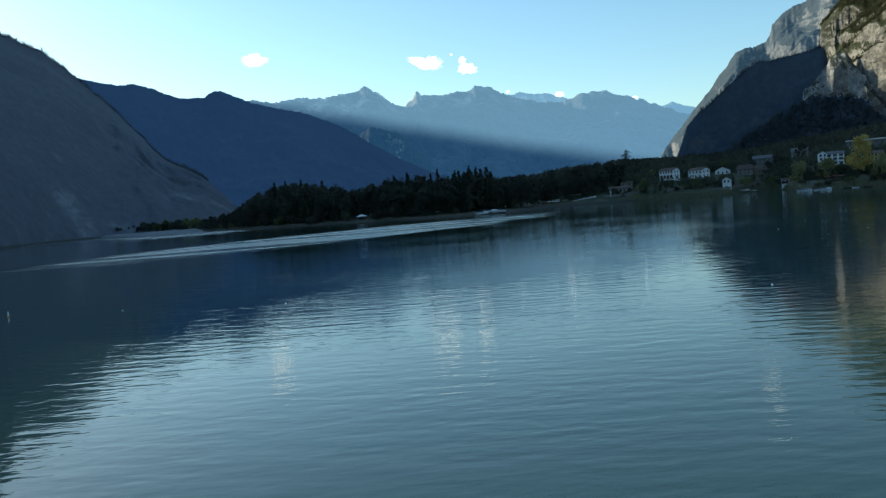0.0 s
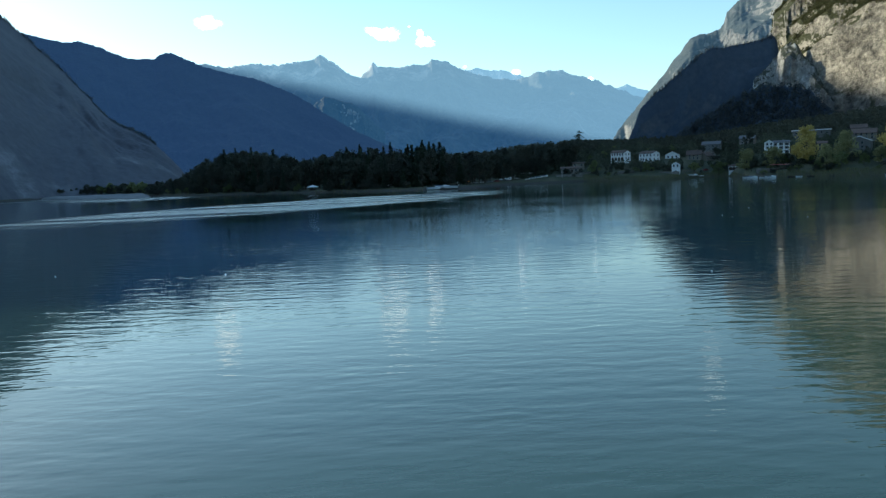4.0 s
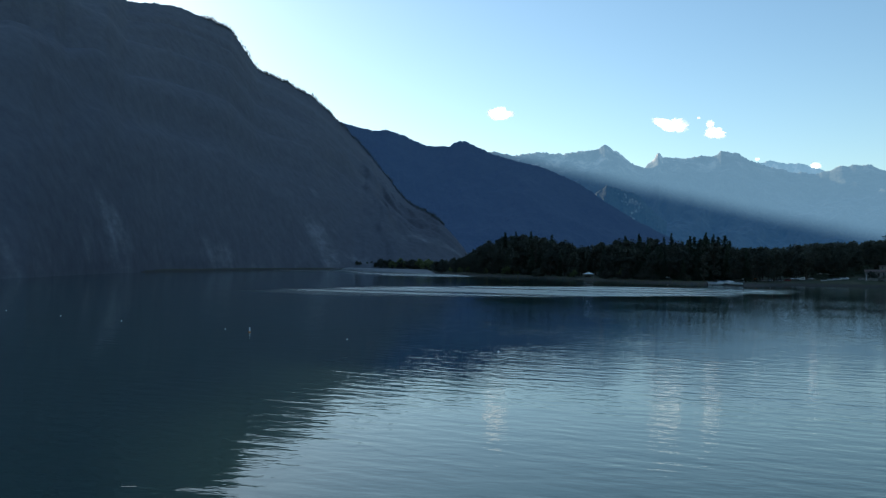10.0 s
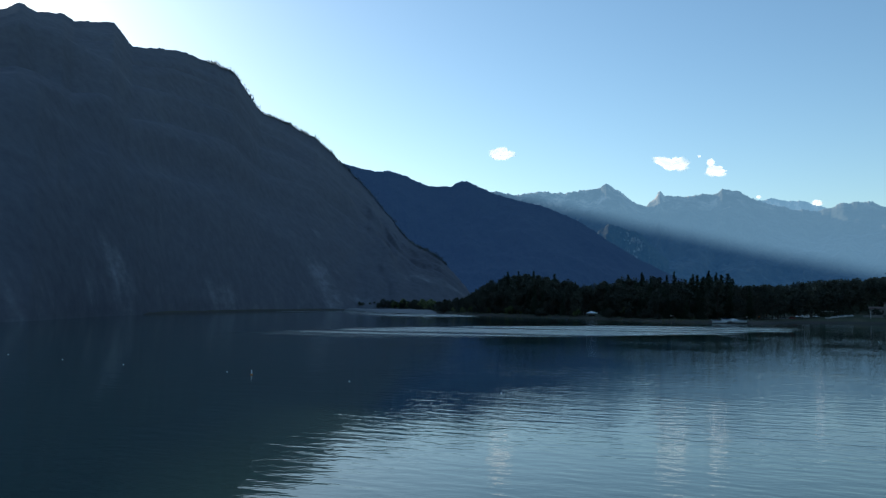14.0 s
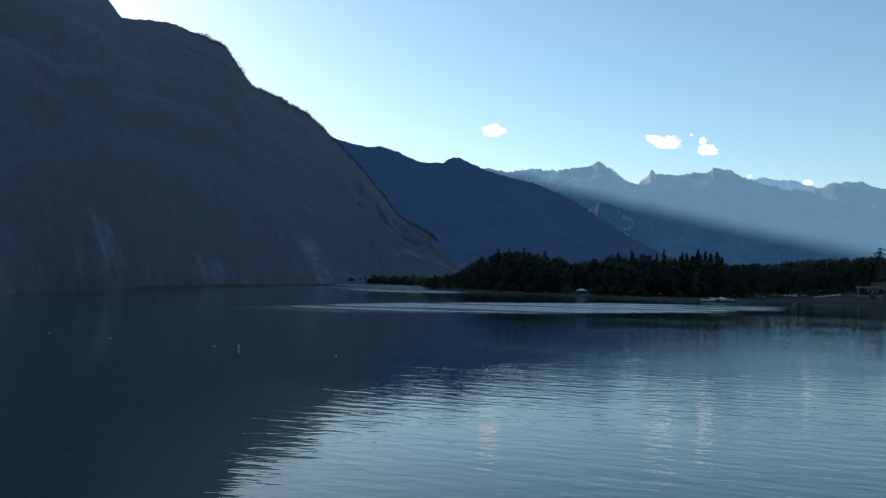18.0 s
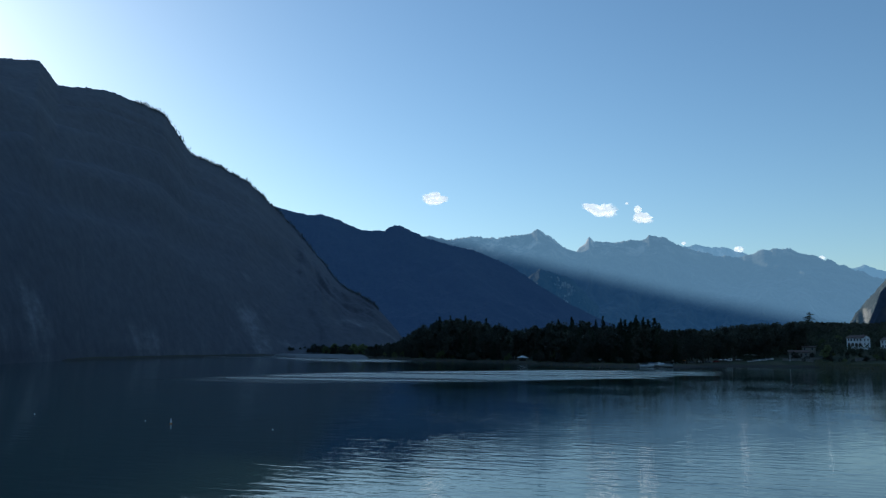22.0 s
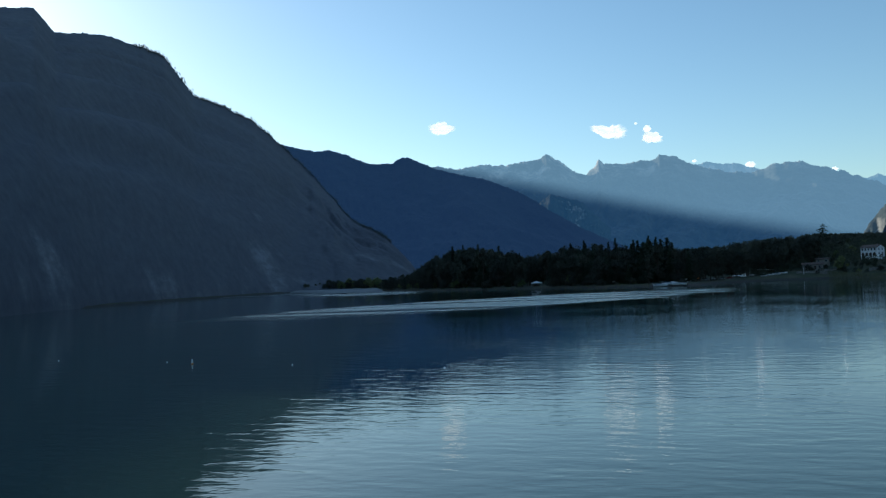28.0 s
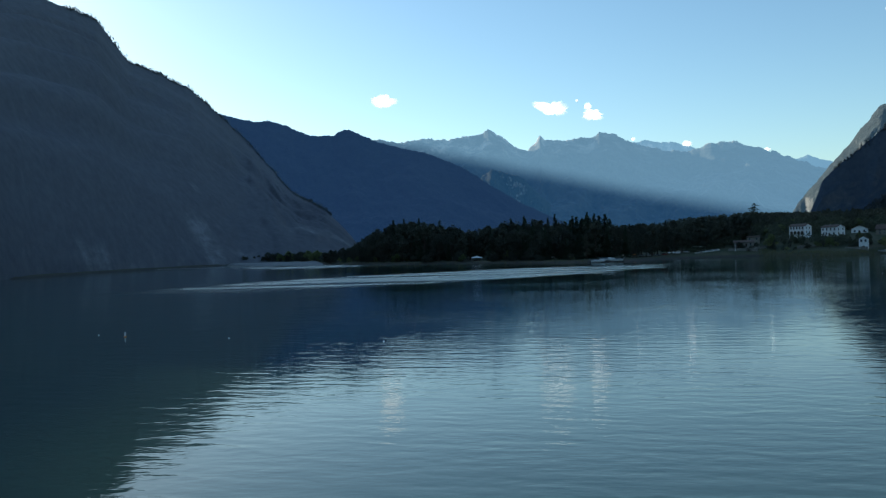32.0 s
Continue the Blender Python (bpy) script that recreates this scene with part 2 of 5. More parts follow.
def far_range_material(name, lift):
    """A range many kilometres off. Sunlit haze is painted as emission; the beam's edge slants down from the ridge that
    cuts it.
    """
    mat, nodes, links, shader = material(name)
    coords = nodes.new("ShaderNodeTexCoord")
    split = nodes.new("ShaderNodeSeparateXYZ")
    links.new(coords.outputs["Object"], split.inputs[0])
    # painted beam edge: dark haze below the slanting line, bright haze above
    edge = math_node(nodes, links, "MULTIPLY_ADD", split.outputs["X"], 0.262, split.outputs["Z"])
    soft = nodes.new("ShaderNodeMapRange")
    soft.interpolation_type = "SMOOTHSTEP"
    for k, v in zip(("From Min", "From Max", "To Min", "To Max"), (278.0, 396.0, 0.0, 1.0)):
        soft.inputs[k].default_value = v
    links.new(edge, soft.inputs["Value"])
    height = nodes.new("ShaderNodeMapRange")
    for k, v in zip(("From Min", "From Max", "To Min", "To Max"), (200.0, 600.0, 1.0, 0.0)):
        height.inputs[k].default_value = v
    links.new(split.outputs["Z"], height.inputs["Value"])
    lit_haze = blend(nodes, links, height.outputs[0], tuple(lift * c for c in (0.072, 0.127, 0.190)), tuple(lift * c for c in (0.073, 0.130, 0.200)))
    air_glow = blend(nodes, links, soft.outputs[0], (0.007, 0.023, 0.058), lit_haze)
    streaks = noise_at(nodes, links, 0.008, 8, stretch=(1.5, 1.5, 0.6), rough=0.6)
    col = ramp(nodes, links, streaks, [(0.42, (0.03, 0.034, 0.034)), (0.53, (0.09, 0.083, 0.078)), (0.66, (0.30, 0.25, 0.215))])
    peaks = nodes.new("ShaderNodeMapRange")
    for k, v in zip(("From Min", "From Max", "To Min", "To Max"), (440.0, 530.0, 0.0, 1.0)):
        peaks.inputs[k].default_value = v
    links.new(split.outputs["Z"], peaks.inputs["Value"])
    woods = ramp(nodes, links, streaks, [(0.35, (0.028, 0.036, 0.034)), (0.65, (0.055, 0.060, 0.050))])
    col = blend(nodes, links, peaks.outputs[0], woods, col)
    links.new(col, shader.inputs["Base Color"])
    links.new(air_glow, shader.inputs["Emission Color"])
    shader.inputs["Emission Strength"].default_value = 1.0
    shader.inputs["Roughness"].default_value = 1.0
    links.new(relief(nodes, links, streaks, 14.0), shader.inputs["Normal"])
    return mat


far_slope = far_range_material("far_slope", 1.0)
# same painted haze, brighter for the range farther back
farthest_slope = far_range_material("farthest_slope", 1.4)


def water_material():
    """Calm green lake water with small ripples, and bands that the wind has ruffled."""
    mat, nodes, links, shader = material("lake_water")
    coords = nodes.new("ShaderNodeTexCoord")
    place = coords.outputs["Object"]

    def band(angle, centre, length, width, warp):
        """1 inside a long patch of the lake, with a frayed edge."""
        m = nodes.new("ShaderNodeMapping")
        m.vector_type = "TEXTURE"
        m.inputs["Location"].default_value = (*centre, 0)
        m.inputs["Rotation"].default_value = (0, 0, radians(angle))
        m.inputs["Scale"].default_value = (length, width, 1)
        links.new(place, m.inputs["Vector"])
        fray = node(nodes, "ShaderNodeTexNoise", Scale=1.0, Detail=5.0)
        wide = nodes.new("ShaderNodeMapping")
        wide.inputs["Scale"].default_value = (0.010, 0.045, 1)
        wide.inputs["Rotation"].default_value = (0, 0, radians(-angle))
        links.new(place, wide.inputs["Vector"])
        links.new(wide.outputs[0], fray.inputs["Vector"])
        dist = nodes.new("ShaderNodeVectorMath")
        dist.operation = "LENGTH"
        links.new(m.outputs[0], dist.inputs[0])
        d = math_node(nodes, links, "MULTIPLY_ADD", fray.outputs["Fac"], warp, dist.outputs["Value"])
        r = nodes.new("ShaderNodeMapRange")
        r.interpolation_type = "SMOOTHSTEP"
        for k, v in zip(("From Min", "From Max", "To Min", "To Max"), (0.85 + warp / 2, 1.15 + warp / 2, 1.0, 0.0)):
            r.inputs[k].default_value = v
        links.new(d, r.inputs["Value"])
        return r.outputs[0]

    ruffled = band(50.0, (-44.0, 362.0), 138.0, 54.0, 0.9)
    ruffled = math_node(nodes, links, "MAXIMUM", ruffled, band(122.0, (-250.0, 737.0), 170.0, 50.0, 0.8))
    ruffled = math_node(nodes, links, "MAXIMUM", ruffled, band(22.0, (-330.0, 762.0), 135.0, 26.0, 0.6))
    ruffled = math_node(nodes, links, "MAXIMUM", ruffled, math_node(nodes, links, "MULTIPLY", band(-2.0, (152.0, 474.0), 26.0, 5.0, 0.6), 0.6))
    ruffled = math_node(nodes, links, "MAXIMUM", ruffled, math_node(nodes, links, "MULTIPLY", band(6.0, (88.0, 212.0), 78.0, 13.0, 1.2), 0.18))
    lanes = ramp(nodes, links, noise_at(nodes, links, 0.05, 5, stretch=(0.16, 1.3, 1)), [(0.36, (0.32,) * 3), (0.60, (1.0,) * 3)])
    ruffled = math_node(nodes, links, "MULTIPLY", ruffled, lanes)

    swell = noise_at(nodes, links, 0.38, 3, stretch=(0.55, 1.2, 1), rough=0.45)
    ripple = noise_at(nodes, links, 1.1, 3, stretch=(0.6, 1.2, 1), rough=0.5)
    patches = noise_at(nodes, links, 0.018, 3)
    live = ramp(nodes, links, patches, [(0.36, (0.35,) * 3), (0.62, (1.0,) * 3)])
    turned = nodes.new("ShaderNodeMapping")
    turned.inputs["Rotation"].default_value = (0, 0, radians(9))
    links.new(place, turned.inputs["Vector"])
    waves = node(nodes, "ShaderNodeTexWave", Scale=0.14, Distortion=7.0, Detail=3.0)
    waves.inputs["Detail Scale"].default_value = 1.6
    waves.bands_direction = "Y"
    links.new(turned.outputs[0], waves.inputs["Vector"])
    height = math_node(nodes, links, "MULTIPLY_ADD", swell, 0.052, math_node(nodes, links, "MULTIPLY", ripple, 0.024))
    height = math_node(nodes, links, "MULTIPLY_ADD", waves.outputs["Fac"], 0.0075, height)
    height = math_node(nodes, links, "MULTIPLY", height, live)
    chop = math_node(nodes, links, "MULTIPLY", noise_at(nodes, links, 1.0, 3, stretch=(0.7, 1.2, 1)), math_node(nodes, links, "MULTIPLY", ruffled, 0.12))
    height = math_node(nodes, links, "ADD", height, chop)
    links.new(relief(nodes, links, height, 1.0), shader.inputs["Normal"])
    murk = ramp(nodes, links, noise_at(nodes, links, 0.006, 3), [(0.3, (0.025, 0.057, 0.050)), (0.7, (0.034, 0.071, 0.061))])
    links.new(murk, shader.inputs["Base Color"])
    rough = math_node(nodes, links, "MULTIPLY_ADD", ruffled, 0.30, 0.03)
    links.new(rough, shader.inputs["Roughness"])
    shader.inputs["IOR"].default_value = 1.33
    return mat


lake_water = water_material()


def ground_material():
    """Grass, reeds and gravel of the shore."""
    mat, nodes, links, shader = material("shore_ground")
    geo = nodes.new("ShaderNodeNewGeometry")
    split = nodes.new("ShaderNodeSeparateXYZ")
    links.new(geo.outputs["Position"], split.inputs[0])
    patches = noise_at(nodes, links, 0.05, 5)
    fine = noise_at(nodes, links, 0.9, 4)
    grass = ramp(nodes, links, patches, [(0.3, (0.028, 0.036, 0.019)), (0.5, (0.052, 0.061, 0.029)), (0.7, (0.10, 0.092, 0.054))])
    gravel = ramp(nodes, links, fine, [(0.3, (0.030, 0.026, 0.021)), (0.7, (0.072, 0.061, 0.050))])
    edge = nodes.new("ShaderNodeMapRange")
    for k, v in zip(("From Min", "From Max", "To Min", "To Max"), (0.7, 1.7, 1.0, 0.0)):
        edge.inputs[k].default_value = v
    links.new(math_node(nodes, links, "MULTIPLY_ADD", patches, 1.2, math_node(nodes, links, "SUBTRACT", split.outputs["Z"], 0.6)), edge.inputs["Value"])
    links.new(blend(nodes, links, edge.outputs[0], grass, gravel), shader.inputs["Base Color"])
    shader.inputs["Roughness"].default_value = 0.95
    links.new(relief(nodes, links, fine, 0.15), shader.inputs["Normal"])
    return mat


shore_ground = ground_material()

pale_gravel = plain("pale_gravel", (0.21, 0.215, 0.215), 0.95, 0.35, 0.4, 0.08)


def leaf_material(name, dark, light, through_leaf=0.4):
    mat, nodes, links, shader = material(name)
    info = nodes.new("ShaderNodeObjectInfo")
    geo = nodes.new("ShaderNodeNewGeometry")
    mix = math_node(nodes, links, "MULTIPLY_ADD", geo.outputs["Random Per Island"], 0.35, math_node(nodes, links, "MULTIPLY", info.outputs["Random"], 0.65))
    col = ramp(nodes, links, mix, [(0.1, dark), (0.9, light)])
    links.new(col, shader.inputs["Base Color"])
    shader.inputs["Roughness"].default_value = 0.7
    shader.inputs["Specular IOR Level"].default_value = 0.25
    thin = nodes.new("ShaderNodeBsdfTranslucent")
    links.new(col, thin.inputs["Color"])
    both = node(nodes, "ShaderNodeMixShader", Fac=through_leaf)
    links.new(shader.outputs[0], both.inputs[1])
    links.new(thin.outputs[0], both.inputs[2])
    links.new(both.outputs[0], nodes["Material Output"].inputs["Surface"])
    return mat


needles = leaf_material("needles", (0.028, 0.040, 0.026), (0.055, 0.074, 0.044))
dark_leaves = leaf_material("dark_leaves", (0.054, 0.060, 0.047), (0.100, 0.106, 0.077))
green_leaves = leaf_material("green_leaves", (0.10, 0.125, 0.055), (0.22, 0.24, 0.105))
yellow_leaves = leaf_material("yellow_leaves", (0.42, 0.335, 0.105), (0.62, 0.49, 0.165))
willow_leaves = leaf_material("willow_leaves", (0.23, 0.23, 0.105), (0.40, 0.385, 0.19))
reed_blades = leaf_material("reed_blades", (0.15, 0.15, 0.075), (0.30, 0.28, 0.14))
crag_leaves = leaf_material("crag_leaves", (0.030, 0.038, 0.018), (0.085, 0.085, 0.038))
garden_leaves = leaf_material("garden_leaves", (0.060, 0.072, 0.050), (0.115, 0.128, 0.084))
# blue-grey leaves carry the same painted haze as the left mountain
hazed_slope_leaves = leaf_material("hazed_slope_leaves", (0.066, 0.078, 0.082), (0.115, 0.128, 0.126))
# leaves blued to match the haze painted into the dome
hazed_dome_leaves = leaf_material("hazed_dome_leaves", (0.060, 0.075, 0.085), (0.100, 0.118, 0.128))
bark = plain("bark", (0.075, 0.058, 0.042), 0.9, 0.4, 2.0, 0.02)


def cloud_material():
    """White vapour that glows by itself and thins out towards its ragged rim."""
    mat, nodes, links, shader = material("cloud_vapour")
    coords = nodes.new("ShaderNodeTexCoord")
    wisps = node(nodes, "ShaderNodeTexNoise", Scale=0.022, Detail=3.0, Roughness=0.45)
    links.new(coords.outputs["Object"], wisps.inputs["Vector"])
    middle = nodes.new("ShaderNodeVectorMath")
    middle.operation = "SUBTRACT"
    middle.inputs[1].default_value = (0.5, 0.5, 0.5)
    links.new(coords.outputs["Generated"], middle.inputs[0])
    flat = nodes.new("ShaderNodeVectorMath")
    flat.operation = "MULTIPLY"
    flat.inputs[1].default_value = (1, 0, 1)
    links.new(middle.outputs[0], flat.inputs[0])
    out = nodes.new("ShaderNodeVectorMath")
    out.operation = "LENGTH"
    links.new(flat.outputs[0], out.inputs[0])
    thin = math_node(nodes, links, "MULTIPLY_ADD", wisps.outputs["Fac"], -0.36, math_node(nodes, links, "ADD", out.outputs["Value"], 0.18))
    alpha = nodes.new("ShaderNodeMapRange")
    alpha.interpolation_type = "SMOOTHSTEP"
    for k, v in zip(("From Min", "From Max", "To Min", "To Max"), (0.22, 0.46, 1.0, 0.0)):
        alpha.inputs[k].default_value = v
    links.new(thin, alpha.inputs["Value"])
    shader.inputs["Base Color"].default_value = (0.55, 0.54, 0.53, 1)
    shader.inputs["Roughness"].default_value = 1.0
    # emission stands in for sunlight scattered through the cloud
    shader.inputs["Emission Color"].default_value = (0.80, 0.78, 0.80, 1)
    shader.inputs["Emission Strength"].default_value = 0.66
    links.new(alpha.outputs[0], shader.inputs["Alpha"])
    return mat


cloud_vapour = cloud_material()

# ---- the lie of the land ----
# azimuth of the shore seen from the hovering point, and how far off it lies
SHORE = [(-180, 260), (-110, 260), (-80, 270), (-46, 400), (-42, 440), (-36, 590), (-29, 760), (-25, 870), (-21.6, 980), (-18.5, 985),
         (-17, 890), (-16, 800), (-15, 750), (-13.5, 735), (-10, 672), (-5.5, 625), (-0.9, 575), (1.3, 556), (3.8, 548), (5.2, 552),
         (7.3, 610), (10.4, 640), (13.1, 648), (15.4, 622), (18, 610), (19.8, 628), (22.3, 640), (23.7, 572), (25.4, 556), (27.5, 552),
         (30.1, 530), (32.6, 512), (40, 450), (60, 330), (90, 240), (180, 260)]
SHORE_AZ, SHORE_D = [s[0] for s in SHORE], [s[1] for s in SHORE]


def shore_at(az):
    return np.interp(az, SHORE_AZ, SHORE_D)


def land(x, y):
    """Height of the ground at a place: lake bed, beach, then the rise behind the village."""
    x, y = np.asarray(x, float), np.asarray(y, float)
    az, r = np.degrees(np.arctan2(x, y)), np.hypot(x, y)
    inland = r - shore_at(az) - 5 * fractal(x * 0.02, y * 0.02, 41, 3)
    rise = np.clip((az - 6) / 7.5, 0, 1)
    rise = rise * rise * (3 - 2 * rise)
    up = np.clip(inland, 0, None)
    beach = np.clip(inland / 22, -1, 0) * 6 + np.clip(inland / 10, 0, 1) * 1.3
    hill = rise * (13 * (1 - np.exp(-up / 72)) + 0.055 * np.clip(up, 0, 420)) + (1 - rise) * np.clip(up, 0, 150) * 0.012
    return beach + hill + np.clip(up / 40, 0, 1) * 0.8 * fractal(x * 0.03, y * 0.03, 43, 3) * (0.3 + rise)


def on_land(x, y):
    return float(land(x, y))


def at(az, d):
    return d * math.sin(radians(az)), d * math.cos(radians(az))


def build_ground():
    az = np.concatenate([np.arange(-180, -60, 4.0), np.arange(-60, -20, 1.0), np.arange(-20, 42, 0.2), np.arange(42, 181, 3.0)])
    r = np.concatenate([[2, 60, 150, 230], np.arange(260, 480, 20), np.arange(480, 1000, 6), np.geomspace(1000, 4900, 24)])
    a, d = np.meshgrid(np.radians(az), r, indexing="ij")
    x, y = d * np.sin(a), d * np.cos(a)
    verts = np.stack([x, y, land(x, y)], -1).reshape(-1, 3)
    me = mesh_of("ground", verts, grid_faces(len(az), len(r))[:, ::-1], shore_ground, True)
    tagged(new("ground", me), "grassy and gravelly shore land rising from the lake", "ground", kind="structure")


build_ground()

ang = np.linspace(0, 2 * np.pi, 181)[:-1]
rim = [(4890 * math.sin(a), 4890 * math.cos(a), 0) for a in ang]
tagged(new("lake", mesh_of("lake", rim, [tuple(reversed(range(180)))], lake_water)), "calm green-blue lake water with small ripples", "lake", kind="structure")


def gravel_bar():
    """A low bar of pale gravel at the river mouth, with channels and uneven edges."""
    az = np.linspace(-22.4, -16.0, 260)[:, None]
    v = np.linspace(0, 1, 60)[None, :]
    near = np.interp(az, (-22.4, -21.5, -20, -18.5, -17.2, -16.0), (930, 840, 775, 745, 728, 742))
    d = near + (1000 - near) * v + 6 * fractal(az * 3, v * 0, 91, 4) * (1 - v)
    x, y = d * np.sin(np.radians(az)), d * np.cos(np.radians(az))
    ends = np.clip(np.minimum(az + 22.4, -16.0 - az) / 0.5, 0, 1)
    z = -0.5 + (0.55 + 2.3 * np.sin(np.pi * np.clip(v, 0, 1) ** 0.8) ** 0.6) * ends**0.5 + 0.45 * fractal(x / 26, y / 16, 92, 5, 0.6)
    me = mesh_of("gravel_bar", np.stack([x, y, z], -1).reshape(-1, 3), grid_faces(260, 60)[:, ::-1], pale_gravel, True)
    tagged(new("gravel_bar", me), "low bar of pale gravel at the river mouth", "gravel bar", kind="structure")


gravel_bar()


def mountain(name, crest, foot, mat, label, nu=420, nv=110, shape=1.25, gully=60.0, gully_size=110.0, jag=0.10, seed=1, steps=0.0, crags=0.0, fringe=0.0, ribs=(0.0, 30.0), profile=None):
    """A mountainside from its foot to its crest and down behind. crest: azimuth, height angle and distance; foot: azimuth and distance."""
    c, f = np.array(crest, float), np.array(foot, float)
    az = np.linspace(c[0, 0], c[-1, 0], nu)
    el, dist = np.interp(az, c[:, 0], c[:, 1]), np.interp(az, c[:, 0], c[:, 2])
    base = np.interp(az, f[:, 0], f[:, 1])
    even = 12 + dist * np.tan(np.radians(el))
    el = el + jag * fractal(az * 2.2, az * 0, seed, 5, 0.6)
    el = el + fringe * np.abs(fractal(az * 9, az * 0 + 3, seed + 2, 4, 0.7))
    top = 12 + dist * np.tan(np.radians(el))
    v = np.linspace(0, 1, nv)[None, :]
    along = (np.radians(az) * dist)[:, None]
    cut = creased(along / gully_size, v * (dist - base)[:, None] * 0.55 / gully_size + 0.15 * fractal(along / 300, v * 2, seed + 5, 3), seed + 9, 6) - 0.55
    fade = np.sin(np.pi * np.clip(v, 0, 1)) ** 0.7
    r = base[:, None] + (dist - base)[:, None] * v - gully * cut * fade
    high = np.interp(v, *zip(*profile)) if profile else v**shape
    tall = high * (top - 12)[:, None]
    if crags:
        r = r - crags * fractal(along / 24, tall / 15, seed + 50, 4, 0.55) * fade
    if ribs[0]:
        lean = 0.35 * fractal(along / (ribs[1] * 3), tall / (ribs[1] * 5), seed + 61, 3)
        r = r - ribs[0] * (creased(along / ribs[1] + lean, tall / (ribs[1] * 1.7), seed + 60, 6) - 0.55) * 1.6 * fade
    if steps:
        bench = v * 5 + 0.7 * fractal(along / 190, v * 2, seed + 30, 4)
        high = high + steps * (np.sin(2 * np.pi * bench) / (2 * np.pi * 5)) * fade * 4
    high = np.clip(high + 0.07 * fractal(along / 160, v * 4, seed + 20, 6) * fade, 0, None)
    # nothing before the crest may stand above it in height angle
    most = (even[:, None] - 12) / dist[:, None] * r + 12
    z = np.minimum(-4 + (even + 4)[:, None] * high, most - (1 - v) * 6) + (top - even)[:, None] * v**14
    behind = np.array([0.06, 0.25, 0.6, 1.0])[None, :]
    rb = dist[:, None] + 0.35 * (dist - base)[:, None].clip(120) * behind
    rb = np.minimum(rb, 4880)
    zb = top[:, None] * (1 - behind) ** 0.8 - 4 * behind
    r, z = np.concatenate([r, rb], 1), np.concatenate([z, zb], 1)
    a = np.radians(az)[:, None]
    verts = np.stack([r * np.sin(a), r * np.cos(a), z], -1).reshape(-1, 3)
    me = mesh_of(name, verts, grid_faces(nu, nv + 4)[:, ::-1], mat, True)
    ROWS_OF[name] = nv
    return tagged(new(name, me), label, "mountain", kind="structure")


ROWS_OF = {}
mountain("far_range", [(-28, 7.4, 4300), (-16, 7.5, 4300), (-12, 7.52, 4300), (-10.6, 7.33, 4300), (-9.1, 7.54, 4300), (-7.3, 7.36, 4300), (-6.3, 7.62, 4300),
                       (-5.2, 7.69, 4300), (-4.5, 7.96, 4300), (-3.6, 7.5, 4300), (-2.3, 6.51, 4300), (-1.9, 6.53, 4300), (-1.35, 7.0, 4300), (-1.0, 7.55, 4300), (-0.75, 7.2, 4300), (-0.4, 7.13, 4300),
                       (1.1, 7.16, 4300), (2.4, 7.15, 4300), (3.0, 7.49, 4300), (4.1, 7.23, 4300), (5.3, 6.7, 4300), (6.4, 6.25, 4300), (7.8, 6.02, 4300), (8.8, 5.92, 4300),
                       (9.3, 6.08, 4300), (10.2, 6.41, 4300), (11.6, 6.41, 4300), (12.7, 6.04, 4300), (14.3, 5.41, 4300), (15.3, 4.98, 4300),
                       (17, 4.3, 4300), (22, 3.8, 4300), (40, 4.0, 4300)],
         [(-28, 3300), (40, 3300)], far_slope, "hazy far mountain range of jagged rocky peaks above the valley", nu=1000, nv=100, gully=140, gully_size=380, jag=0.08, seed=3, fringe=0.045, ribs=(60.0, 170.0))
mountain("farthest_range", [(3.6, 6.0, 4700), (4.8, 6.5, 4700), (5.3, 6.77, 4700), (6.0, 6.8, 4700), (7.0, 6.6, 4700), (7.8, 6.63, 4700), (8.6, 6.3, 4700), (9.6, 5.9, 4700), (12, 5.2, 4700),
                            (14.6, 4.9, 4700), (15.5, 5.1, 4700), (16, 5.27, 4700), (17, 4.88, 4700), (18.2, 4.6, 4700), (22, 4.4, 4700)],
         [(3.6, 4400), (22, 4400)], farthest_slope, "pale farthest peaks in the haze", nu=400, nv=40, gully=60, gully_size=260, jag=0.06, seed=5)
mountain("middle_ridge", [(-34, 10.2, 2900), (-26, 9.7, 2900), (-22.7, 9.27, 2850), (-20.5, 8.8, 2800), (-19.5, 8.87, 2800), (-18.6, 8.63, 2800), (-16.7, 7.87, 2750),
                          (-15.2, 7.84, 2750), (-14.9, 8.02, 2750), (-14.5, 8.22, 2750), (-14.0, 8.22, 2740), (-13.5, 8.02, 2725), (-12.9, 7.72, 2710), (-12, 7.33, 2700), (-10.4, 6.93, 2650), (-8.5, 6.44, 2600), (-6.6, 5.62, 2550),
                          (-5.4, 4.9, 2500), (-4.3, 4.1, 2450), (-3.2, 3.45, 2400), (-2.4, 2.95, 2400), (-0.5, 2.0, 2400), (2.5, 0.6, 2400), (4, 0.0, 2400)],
         [(-34, 1900), (4, 1900)], ridge_slope, "wooded mountain ridge in the shade, behind painted blue haze", nu=1000, nv=80, gully=50, gully_size=300, jag=0.03, seed=11, fringe=0.04)
